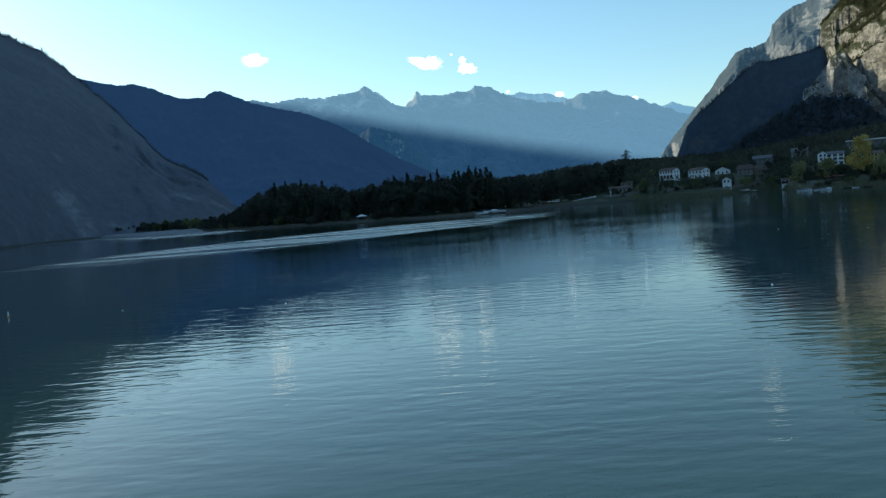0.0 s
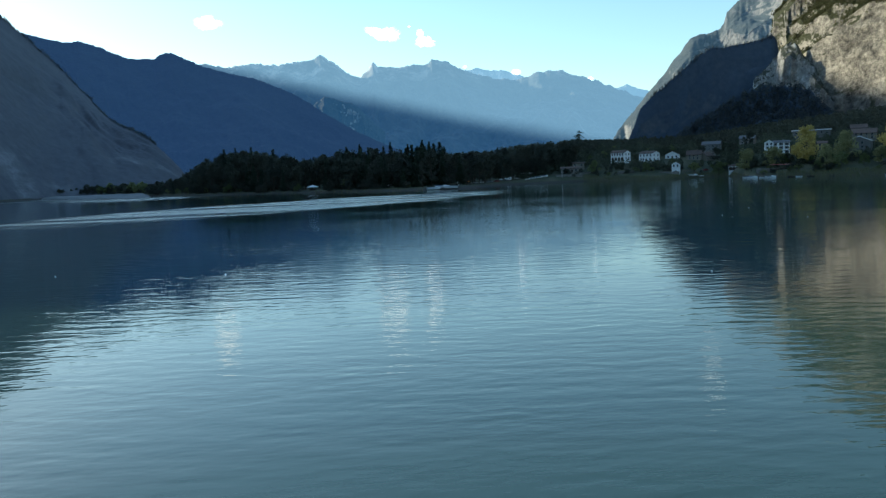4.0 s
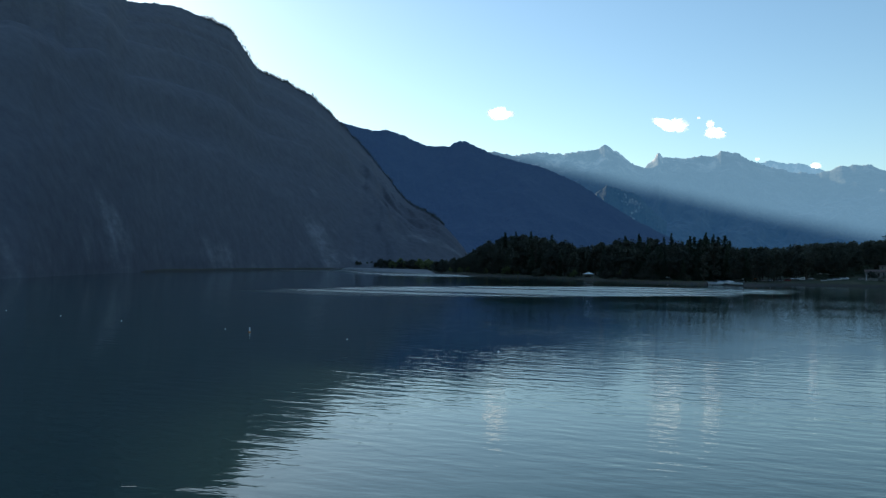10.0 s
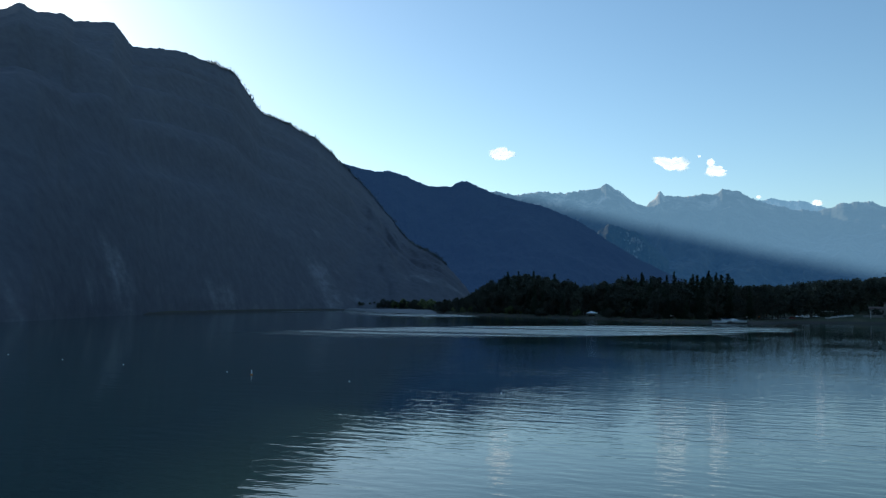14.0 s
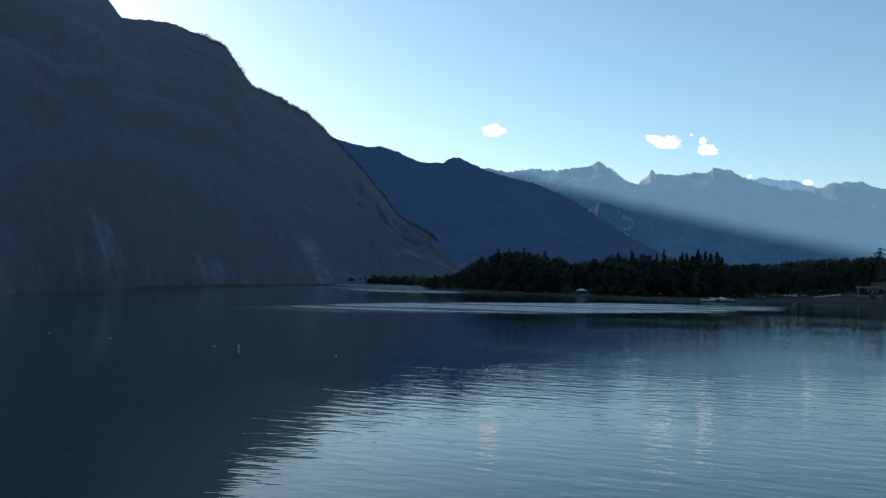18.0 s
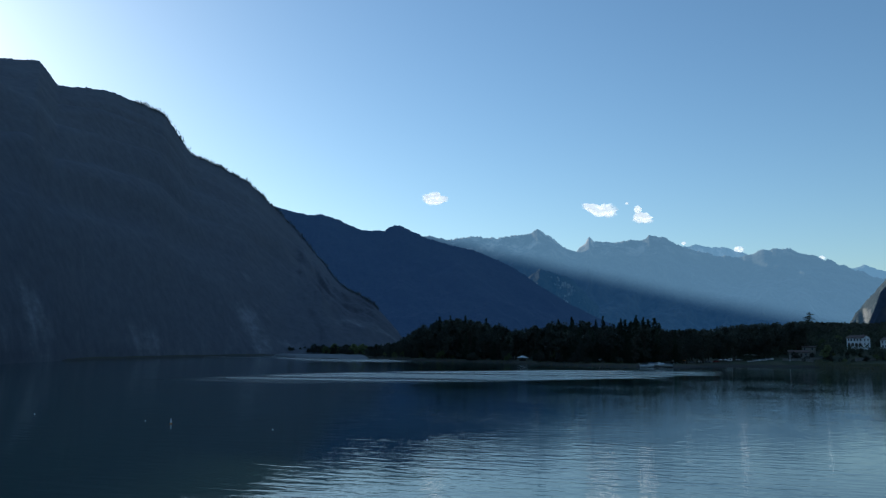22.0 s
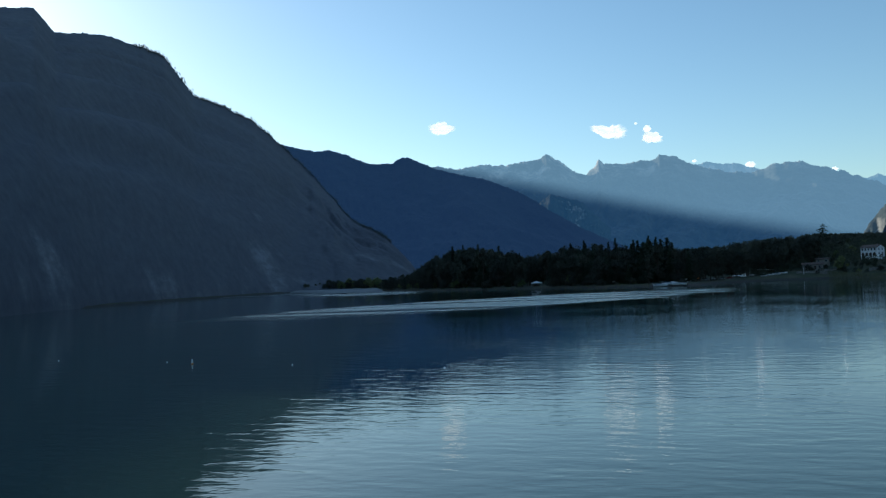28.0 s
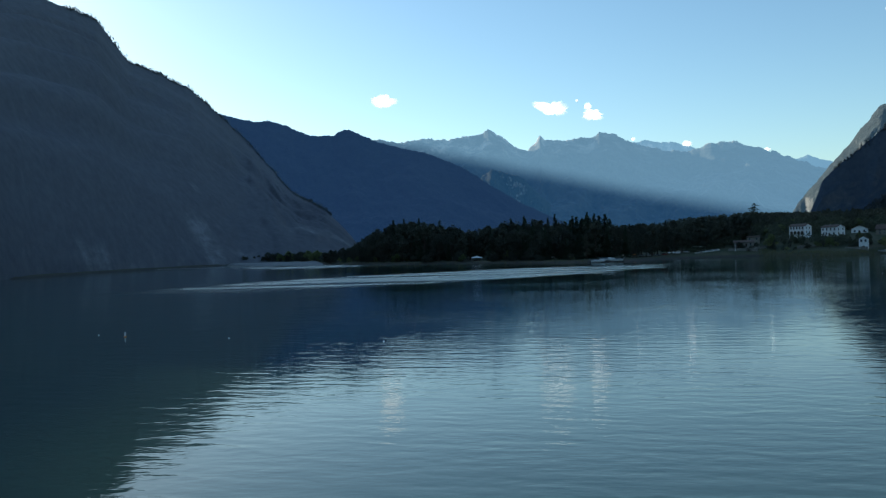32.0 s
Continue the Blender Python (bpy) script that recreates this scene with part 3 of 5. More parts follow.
# unseen crest left of azimuth -52 is raised to shade the near water
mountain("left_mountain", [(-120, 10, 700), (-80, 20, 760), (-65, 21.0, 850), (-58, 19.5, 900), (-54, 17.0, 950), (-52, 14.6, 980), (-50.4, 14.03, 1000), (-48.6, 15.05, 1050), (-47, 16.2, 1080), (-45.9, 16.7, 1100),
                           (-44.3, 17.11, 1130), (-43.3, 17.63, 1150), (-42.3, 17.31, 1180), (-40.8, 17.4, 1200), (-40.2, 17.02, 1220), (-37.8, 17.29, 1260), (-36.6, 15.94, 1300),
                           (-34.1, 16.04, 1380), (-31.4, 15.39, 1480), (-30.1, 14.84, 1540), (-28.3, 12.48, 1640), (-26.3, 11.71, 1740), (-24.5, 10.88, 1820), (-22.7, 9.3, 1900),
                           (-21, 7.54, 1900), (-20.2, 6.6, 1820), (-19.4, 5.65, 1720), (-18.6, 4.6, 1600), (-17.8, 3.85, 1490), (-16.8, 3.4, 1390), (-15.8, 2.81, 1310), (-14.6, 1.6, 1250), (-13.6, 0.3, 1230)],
         [(-120, 250), (-80, 262), (-46, 392), (-42, 434), (-36, 586), (-34, 660), (-31, 735), (-29, 790), (-25, 900), (-21.6, 990), (-18.5, 1000), (-16, 1040), (-13.6, 1100)], hazed_left_slope,
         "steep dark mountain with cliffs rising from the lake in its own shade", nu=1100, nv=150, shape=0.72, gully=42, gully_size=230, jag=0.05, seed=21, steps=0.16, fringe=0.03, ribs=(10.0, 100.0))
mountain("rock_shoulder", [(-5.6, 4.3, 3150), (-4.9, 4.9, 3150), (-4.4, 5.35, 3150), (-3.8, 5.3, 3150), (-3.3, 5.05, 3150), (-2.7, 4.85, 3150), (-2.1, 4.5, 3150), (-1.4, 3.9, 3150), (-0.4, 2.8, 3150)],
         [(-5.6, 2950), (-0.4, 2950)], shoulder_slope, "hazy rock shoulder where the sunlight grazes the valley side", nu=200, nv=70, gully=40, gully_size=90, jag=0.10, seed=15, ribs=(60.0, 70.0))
mountain("crag_apron", [(23.5, 3.2, 1400), (23.9, 5.0, 1400), (24.15, 5.25, 1402), (24.6, 5.6, 1404), (25.0, 6.0, 1404), (25.3, 6.5, 1404), (25.5, 7.0, 1404), (26.0, 7.2, 1400), (26.6, 6.6, 1392), (27.2, 5.8, 1380), (28, 4.6, 1366), (29, 3.2, 1350)],
         [(23.5, 1370), (25.5, 1352), (29, 1310)], apron_slope, "pale rock apron below the cliff, half in the shade", nu=300, nv=120, gully=10, gully_size=40, jag=0.16, seed=57, steps=0.2, crags=4.0, ribs=(30.0, 36.0), shape=0.8)
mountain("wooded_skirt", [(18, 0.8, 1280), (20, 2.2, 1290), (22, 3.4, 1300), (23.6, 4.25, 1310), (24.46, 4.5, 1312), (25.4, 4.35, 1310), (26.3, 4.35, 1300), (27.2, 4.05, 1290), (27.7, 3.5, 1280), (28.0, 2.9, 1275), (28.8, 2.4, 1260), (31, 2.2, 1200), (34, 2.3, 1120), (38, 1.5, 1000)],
         [(18, 1240), (25, 1240), (31, 1130), (38, 930)], hazed_dome_slope, "dark woods at the foot of the cliff", nu=400, nv=60, gully=8, gully_size=60, jag=0.09, seed=58, shape=0.9, fringe=0.10)
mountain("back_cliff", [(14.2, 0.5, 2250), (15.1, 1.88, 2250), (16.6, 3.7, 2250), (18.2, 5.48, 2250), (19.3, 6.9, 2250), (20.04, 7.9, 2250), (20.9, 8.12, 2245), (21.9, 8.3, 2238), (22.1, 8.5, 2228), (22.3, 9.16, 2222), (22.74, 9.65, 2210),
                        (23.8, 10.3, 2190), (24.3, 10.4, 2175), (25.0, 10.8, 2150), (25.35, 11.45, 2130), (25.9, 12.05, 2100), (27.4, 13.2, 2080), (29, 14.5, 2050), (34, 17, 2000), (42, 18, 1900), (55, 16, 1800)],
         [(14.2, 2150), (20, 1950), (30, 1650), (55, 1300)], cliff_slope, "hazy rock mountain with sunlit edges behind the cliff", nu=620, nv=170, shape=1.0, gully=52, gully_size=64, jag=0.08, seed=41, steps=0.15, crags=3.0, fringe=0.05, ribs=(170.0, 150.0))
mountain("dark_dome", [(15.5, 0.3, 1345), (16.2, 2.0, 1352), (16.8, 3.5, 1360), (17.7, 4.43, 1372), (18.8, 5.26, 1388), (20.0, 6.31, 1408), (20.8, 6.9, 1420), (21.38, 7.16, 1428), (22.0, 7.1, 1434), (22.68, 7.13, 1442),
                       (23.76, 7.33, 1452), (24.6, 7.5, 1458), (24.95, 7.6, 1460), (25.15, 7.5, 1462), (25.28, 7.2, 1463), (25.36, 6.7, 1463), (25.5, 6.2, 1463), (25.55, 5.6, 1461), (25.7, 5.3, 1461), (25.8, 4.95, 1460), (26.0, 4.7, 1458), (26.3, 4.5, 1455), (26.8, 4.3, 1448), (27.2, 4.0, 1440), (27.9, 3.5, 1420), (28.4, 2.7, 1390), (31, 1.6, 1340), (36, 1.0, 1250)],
         [(15.5, 1322), (18, 1345), (20, 1366), (25, 1396), (28, 1340), (31, 1240), (36, 1150)], hazed_dome_slope, "dark wooded dome of rock in the shade", nu=640, nv=90, shape=0.95, gully=12, gully_size=90, jag=0.05, seed=51, crags=0.8, fringe=0.05)
mountain("sunlit_crag", [(23.2, 3.4, 1560), (23.9, 5.28, 1575), (24.9, 6.9, 1585), (25.05, 8.4, 1585), (25.1, 8.9, 1583), (25.65, 9.4, 1570), (26.67, 10.3, 1548), (27.2, 10.95, 1530), (27.7, 11.4, 1518), (28.3, 11.9, 1500),
                         (30, 13.8, 1440), (33, 16.2, 1340), (37, 18.2, 1220), (44, 19, 1060), (56, 16, 900), (64, 10, 880)],
         [(23.2, 1500), (25.3, 1455), (28.3, 1335), (33, 1150), (40, 920), (56, 700), (64, 680)], crag_slope, "sunlit pale cliff with bushes on its ledges", nu=1200, nv=300, gully=30, gully_size=110, jag=0.09, seed=64, steps=0.12, crags=2.2, ribs=(58.0, 56.0),
         profile=((0, 0), (0.10, 0.12), (0.20, 0.44), (0.34, 0.63), (0.60, 0.78), (0.72, 0.92), (1, 1)))
# unseen massif behind the mountain, added to shade the village and cliff foot
mountain("shading_massif", [(-37, 9.0, 4750), (-36.3, 13.5, 4750), (-35.6, 15.75, 4750), (-34.1, 15.85, 4750), (-31.4, 15.2, 4700),
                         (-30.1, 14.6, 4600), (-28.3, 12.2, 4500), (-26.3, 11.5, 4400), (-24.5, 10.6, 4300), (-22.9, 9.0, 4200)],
         [(-38, 1600), (-34, 1750), (-23, 2300)], hazed_left_slope, "unseen slopes behind the dark mountain, added to shade the village and cliff foot", nu=260, nv=60, gully=0, jag=0.03, seed=25, profile=((0, 0), (0.03, 1), (1, 1)))
# unseen hills, added to close the lake and throw sunlight back
mountain("unseen_hills_behind", [(64, 9, 900), (90, 11, 900), (130, 14, 1000), (180, 12, 900), (230, 9, 1000), (250, 7, 900)], [(64, 420), (90, 330), (180, 330), (250, 330)], crag_slope,
         "unseen rocky hills added to close the lake and bounce sunlight", nu=160, nv=30, gully=40, gully_size=200, jag=0.2, seed=71)


# ---- clouds ----
def cloud(az, el, wide, tall, tilt, seed):
    """A small fair-weather cloud with a heaped, ragged surface."""
    centre = toward(az, el) * 4600
    bm = bmesh.new()
    bmesh.ops.create_icosphere(bm, subdivisions=5, radius=1)
    shift = Vector((seed * 7.1, seed * 3.7, seed * 1.3))
    for vert in bm.verts:
        p = vert.co.normalized()
        lump = noise.turbulence(p * 1.6 + shift, 3, False) * 0.42 + noise.noise(p * 1.1 + shift) * 0.35
        q = p * (0.62 + lump)
        vert.co = (q.x * wide / 2, q.y * wide / 3, max(q.z, -0.75) * tall / 2)
    me = bpy.data.meshes.new("cloud")
    bm.to_mesh(me)
    bm.free()
    me.materials.append(cloud_vapour)
    me.polygons.foreach_set("use_smooth", [True] * len(me.polygons))
    ob = new("cloud", me)
    ob.matrix_world = Matrix.Translation(centre) @ pose(0, 0, 0, 0, tilt, -az)
    tagged(ob, "small white fair-weather cloud above the far peaks", "cloud", "clouds")


for spec in [(-11.75, 10.28, 160, 104, 4, 1), (0.1, 9.36, 230, 112, 14, 2), (2.6, 8.85, 160, 96, 6, 3), (2.25, 9.42, 66, 52, 0, 9), (1.55, 9.85, 26, 18, 0, 4), (5.2, 7.1, 36, 26, 0, 5),
             (8.7, 6.6, 75, 55, 10, 6), (13.6, 5.9, 45, 32, 0, 7), (21.3, 13.7, 140, 62, 5, 8)]:
    cloud(*spec)


# ---- trees ----
def part(name, me, parent, label=""):
    """Links a mesh as one part under a thing or a part."""
    ob = new(name, me)
    ob.parent = parent
    if label:
        ob["label"] = label
    return ob


def thing(name, label, category, group="", kind=""):
    """An empty that carries the parts of a thing."""
    return tagged(new(name), label, category, group, kind)


def sprays(centres, sizes, rng, droop=0.0):
    """Leafy twigs as small bent blades, one island each: their vertices and faces."""
    n = len(centres)
    a = rng.normal(size=(n, 3))
    a[:, 2] -= droop
    a /= np.linalg.norm(a, axis=1)[:, None]
    b = np.cross(a, rng.normal(size=(n, 3)))
    b /= np.linalg.norm(b, axis=1)[:, None]
    c = np.cross(a, b)
    s = np.asarray(sizes)[:, None]
    tip, side, bend = a * s, b * s * rng.uniform(0.4, 0.75, (n, 1)), c * s * 0.3
    verts = np.stack([centres - tip, centres - side + bend, centres + tip, centres + side - bend * 0.4], 1)
    faces = np.arange(4 * n).reshape(n, 4)
    return verts.reshape(-1, 3), faces


def tapered(bm, path, radii, sides=6):
    """A round limb along a path."""
    rings = []
    for p, r in zip(path, radii):
        rings.append([bm.verts.new((p[0] + r * math.cos(2 * math.pi * k / sides), p[1] + r * math.sin(2 * math.pi * k / sides), p[2])) for k in range(sides)])
    for lower, upper in zip(rings, rings[1:]):
        for k in range(sides):
            bm.faces.new((lower[k], lower[(k + 1) % sides], upper[(k + 1) % sides], upper[k]))
    bm.faces.new(rings[-1])


def finish(bm, name, mat, smooth=False):
    me = bpy.data.meshes.new(name)
    bm.to_mesh(me)
    bm.free()
    me.materials.append(mat)
    if smooth:
        me.polygons.foreach_set("use_smooth", [True] * len(me.polygons))
    return me


def trunk_mesh(height, thick, limbs, rng):
    bm = bmesh.new()
    lean = rng.normal(size=2) * 0.02 * height
    tapered(bm, [(lean[0] * t * t, lean[1] * t * t, -0.6 + t * height) for t in (0, 0.06, 0.3, 0.6, 0.9)], [thick * 1.5, thick, thick * 0.8, thick * 0.5, thick * 0.12], 7)
    for _ in range(limbs):
        h, turn, out = rng.uniform(0.25, 0.75) * height, rng.uniform(0, 6.28), rng.uniform(0.14, 0.28) * height
        tapered(bm, [(0, 0, h), (0.5 * out * math.cos(turn), 0.5 * out * math.sin(turn), h + 0.32 * out), (out * math.cos(turn), out * math.sin(turn), h + 0.8 * out)], [thick * 0.4, thick * 0.25, thick * 0.07], 5)
    return finish(bm, "trunk", bark)


def crown_points(height, wide, base, lumps, each, rng, narrow=0.0):
    """Places of twigs, gathered in uneven lumps round the limbs."""
    out = []
    for _ in range(lumps):
        t = rng.uniform(0, 1) ** 0.8
        spread = wide * math.sin(math.pi * min(1, 0.18 + 0.80 * t)) ** 0.6 * (1 - narrow * t)
        turn, far = rng.uniform(0, 6.28), spread * math.sqrt(rng.uniform(0.05, 1))
        centre = np.array([far * math.cos(turn), far * math.sin(turn), base + (height - base) * (0.04 + 0.88 * t)])
        size = wide * rng.uniform(0.16, 0.36)
        p = rng.normal(size=(each, 3))
        p /= np.linalg.norm(p, axis=1)[:, None]
        out.append(centre + p * size * rng.uniform(0.45, 1.0, (each, 1)) * (1, 1, 0.8))
    return np.concatenate(out)


def broadleaf(name, label, leaves, height=16.0, wide=5.0, base=3.0, lumps=34, each=46, twig=0.42, seed=1, droop=0.0, narrow=0.2):
    rng = np.random.default_rng(seed)
    tree = thing(name, label, "tree", "lakeside trees")
    part("trunk", trunk_mesh(height * 0.86, height * 0.018, 7, rng), tree)
    p = crown_points(height, wide, base, lumps, each, rng, narrow)
    if droop:
        hang = rng.random(len(p)) < 0.5
        p[hang, 2] -= rng.uniform(0, 0.35, hang.sum()) * (p[hang, 2] - 1.0)
    verts, faces = sprays(p, twig * rng.uniform(0.7, 1.5, len(p)), rng, droop)
    part("crown", mesh_of("crown", verts, faces, leaves), tree)
    return tree


def conifer(name, label, leaves, height=22.0, wide=3.4, seed=1, tiers=34, base=0.06, ragged=0.2, power=0.8):
    """A spruce: tiers of drooping boughs, each set with twigs."""
    rng = np.random.default_rng(seed)
    tree = thing(name, label, "tree", "lakeside trees")
    part("trunk", trunk_mesh(height * 0.97, height * 0.013, 0, rng), tree)
    points, sizes = [], []
    for k in range(tiers):
        t = base + (1 - base) * (k + rng.uniform(-0.3, 0.3)) / tiers
        reach = wide * (1 - t) ** power * rng.uniform(1 - ragged, 1 + ragged) + 0.12
        for _ in range(int(5 + 7 * (1 - t))):
            turn, own = rng.uniform(0, 6.28), reach * rng.uniform(0.65, 1.1)
            m = max(3, int(own * 3.2))
            f = np.linspace(0.12, 1, m)
            points.append(np.stack([own * f * math.cos(turn), own * f * math.sin(turn), t * height - 0.26 * own * f + rng.normal(0, 0.08, m)], 1))
            sizes.append(0.62 - 0.26 * f)
    p, s = np.concatenate(points), np.concatenate(sizes)
    p = p + rng.normal(0, 0.10, p.shape)
    verts, faces = sprays(p, s * rng.uniform(0.7, 1.3, len(s)), rng, 0.3)
    part("crown", mesh_of("crown", verts, faces, leaves), tree)
    return tree


def shrub(name, label, leaves, seed):
    rng = np.random.default_rng(seed)
    bush = thing(name, label, "bush", "shore bushes")
    bm = bmesh.new()
    for k in range(5):
        a = 1.3 * k + rng.uniform(0, 0.5)
        tapered(bm, [(0, 0, -0.3), (0.5 * math.cos(a), 0.5 * math.sin(a), 1.0), (1.1 * math.cos(a), 1.1 * math.sin(a), 2.2)], [0.07, 0.05, 0.02], 4)
    part("woody_base", finish(bm, "woody_base", bark), bush)
    p = crown_points(3.6, 2.0, 0.2, 16, 34, rng, 0.1)
    verts, faces = sprays(p, 0.28 * rng.uniform(0.7, 1.4, len(p)), rng)
    part("crown", mesh_of("crown", verts, faces, leaves), bush)
    return bush


KINDS = {}
for n in range(3):
    KINDS["spruce", n] = (conifer("spruce_tree", "tall dark spruce in the lakeside wood", needles, 24, 4.6 + 0.4 * n, 10 + n), 24)
    KINDS["broad", n] = (broadleaf("broadleaf_tree", "dark green broadleaf tree in the lakeside wood", dark_leaves, 18, 5.2 + 0.5 * n, 2.5, 40, 46, 0.46, 20 + n), 18)
    KINDS["slim", n] = (broadleaf("poplar_tree", "slim dark poplar in the lakeside wood", dark_leaves, 22, 2.9 + 0.3 * n, 2.0, 36, 44, 0.42, 30 + n, narrow=0.5), 22)
    KINDS["green", n] = (broadleaf("green_tree", "round green tree among the village gardens", green_leaves, 12, 4.6 + 0.4 * n, 1.6, 34, 44, 0.38, 40 + n), 12)
    KINDS["bush", n] = (shrub("shore_bush", "green bush on the shore bank", (green_leaves, dark_leaves, dark_leaves)[n], 50 + n), 3.6)
KINDS["yellow", 0] = (broadleaf("yellow_tree", "large tree in yellow autumn leaf above the shore", yellow_leaves, 22, 10.0, 3.0, 70, 70, 0.45, 61), 22)
KINDS["yellow", 1] = (broadleaf("turning_tree", "broad tree turning yellow-green beside the white house", yellow_leaves, 20, 8.4, 1.5, 60, 60, 0.42, 62), 20)
KINDS["willow", 0] = (broadleaf("willow_tree", "pale green willow at the water's edge", willow_leaves, 14, 6.2, 1.0, 50, 56, 0.36, 63, droop=0.8), 14)
KINDS["willow", 1] = (broadleaf("willow_tree", "yellowish round willow at the water's edge", willow_leaves, 12, 5.0, 0.8, 44, 54, 0.34, 64, droop=0.6), 12)
KINDS["parasol", 0] = (conifer("parasol_conifer", "tall ragged conifer standing above the wood", needles, 22, 6.0, 71, 12, 0.34, 0.4, 0.3), 22)
USED = set()


def plant(kind, n, x, y, height, turn, stretch=1.0, sink=0.0):
    """Stands a tree of a kind on the ground."""
    first, own = KINDS[kind, n]
    s = height / own
    m = pose(x, y, on_land(x, y) - sink, 0, 0, turn) @ Matrix.Diagonal((s * stretch, s * stretch, s, 1))
    if (kind, n) in USED:
        return copy_thing(first, m @ Matrix.Diagonal((*(1 / v for v in first.scale), 1)))
    USED.add((kind, n))
    first.matrix_basis = m
    return first


# height angle of the wood's outline by azimuth
OUTLINE = [(-16, -0.1), (-15, 0.2), (-14, 0.5), (-13, 1.0), (-12.3, 1.55), (-10.3, 1.97), (-7.6, 1.81), (-6.1, 1.18), (-4.4, 1.7), (-1.7, 1.91), (0.2, 1.55), (1.2, 1.96),
           (3.4, 1.9), (3.9, 1.2), (6.6, 1.48), (9.3, 1.64), (12.6, 1.8), (15.1, 1.62), (18.8, 1.5), (24, 2.2), (28, 2.6), (33, 3.1), (45, 3.6)]


def outline(az):
    return float(np.interp(az, [o[0] for o in OUTLINE], [o[1] for o in OUTLINE]))


def spit_wood():
    rng = random.Random(5)
    taken = []
    while len(taken) < 250:
        az = rng.uniform(-15.4, 12.5)
        d = float(shore_at(az)) + rng.choice((rng.uniform(16, 45), rng.uniform(30, 120)))
        if 2 < az and d < shore_at(az) + 34:
            continue
        x, y = at(az, d)
        if abs(az + 5.5) < 0.9 and d < 680 or any((x - u) ** 2 + (y - v) ** 2 < 36 for u, v in taken):
            continue
        taken.append((x, y))
        top = 12 + d * math.tan(radians(outline(az))) - on_land(x, y)
        front = d < shore_at(az) + 42
        share = rng.uniform(0.55, 0.85) if front else rng.uniform(0.8, 1.03)
        spiky = 0.6 if 0.9 < az < 3.5 or -2.4 < az < -1.2 else 0.2 if az < 4 else 0.06
        kind = "spruce" if rng.random() < spiky else "slim" if rng.random() < 0.3 else "broad"
        if kind == "spruce" and not front:
            share = rng.uniform(0.88, 1.1)
        plant(kind, rng.randrange(3), x, y, max(6, top * share), rng.uniform(0, 360), rng.uniform(0.85, 1.2))
    for _ in range(70):
        az = rng.uniform(-15.6, 12)
        x, y = at(az, float(shore_at(az)) + rng.uniform(9, 22))
        if abs(az + 5.5) > 0.7 and not (1.5 < az < 11):
            plant("bush", rng.randrange(3), x, y, rng.uniform(3, 7.5), rng.uniform(0, 360), rng.uniform(0.9, 1.3))
    for _ in range(34):
        az = rng.uniform(-20, -15.5)
        x, y = at(az, float(shore_at(az)) + rng.uniform(10, 40))
        plant("broad" if rng.random() < 0.4 else "bush", rng.randrange(3), x, y, rng.uniform(6, 13), rng.uniform(0, 360), 1.3)


spit_wood()
# a close row of spruces, with two more that stand above the broadleaf crowns
for az, d, el, wide in ((0.95, 655, 1.75, 1.5), (1.35, 640, 1.95, 1.6), (1.75, 650, 1.8, 1.6), (2.1, 645, 2.0, 1.65), (2.5, 655, 1.9, 1.7), (2.85, 640, 1.98, 1.65), (3.25, 648, 2.02, 1.7), (3.55, 660, 1.7, 1.5), (-0.1, 665, 2.15, 0.9), (-2.2, 690, 2.1, 1.1), (-3.1, 700, 1.95, 1.2), (-8.0, 740, 2.0, 1.2), (-11.2, 760, 2.05, 1.2)):
    x, y = at(az, d)
    plant("spruce", int(az * 10) % 3, x, y, 12 + d * math.tan(radians(el)) - on_land(x, y), 50 * az, wide)
x0, y0 = at(12.75, 800)
plant("parasol", 0, x0, y0, 12 + 800 * math.tan(radians(2.45)) - on_land(x0, y0), 20)


def far_wood(name, label, count, az_range, d_range, seed, leaves, share=(0.75, 1.0)):
    """Woods of which nobody could count the trees: many leafy crowns in one mesh."""
    rng = np.random.default_rng(seed)
    points, sizes = [], []
    for _ in range(count):
        az, d = rng.uniform(*az_range), rng.uniform(*d_range)
        x, y = at(az, d)
        z = on_land(x, y)
        top = max(7.0, (12 + d * math.tan(radians(outline(az))) - z) * rng.uniform(*share))
        top = min(top, 26.0)
        wide = top * rng.uniform(0.2, 0.34)
        t = rng.uniform(0, 1, 90)
        turn = rng.uniform(0, 6.28, 90)
        rad = wide * np.sqrt(np.clip(1 - (2 * t - 0.9) ** 2, 0.05, 1)) * rng.uniform(0.55, 1.05, 90)
        points.append(np.stack([x + rad * np.cos(turn), y + rad * np.sin(turn), z + 1 + (top - 1) * t], 1))
        sizes.append(rng.uniform(0.7, 1.3, 90))
    verts, faces = sprays(np.concatenate(points), np.concatenate(sizes), rng)
    tagged(new(name, mesh_of(name, verts, faces, leaves)), label, "woods", kind="stuff")


far_wood("spit_woods", "dark woods on the flat point of land", 420, (-14, 6), (735, 900), 81, dark_leaves, (0.8, 0.98))
far_wood("hillside_woods", "dark woods on the rise behind the village", 1250, (3.5, 46), (755, 1010), 82, dark_leaves, (0.8, 1.0))
far_wood("shore_woods", "dark woods along the foot of the cliff", 220, (-34, -15), (1000, 1040), 83, dark_leaves, (0.6, 1.0))


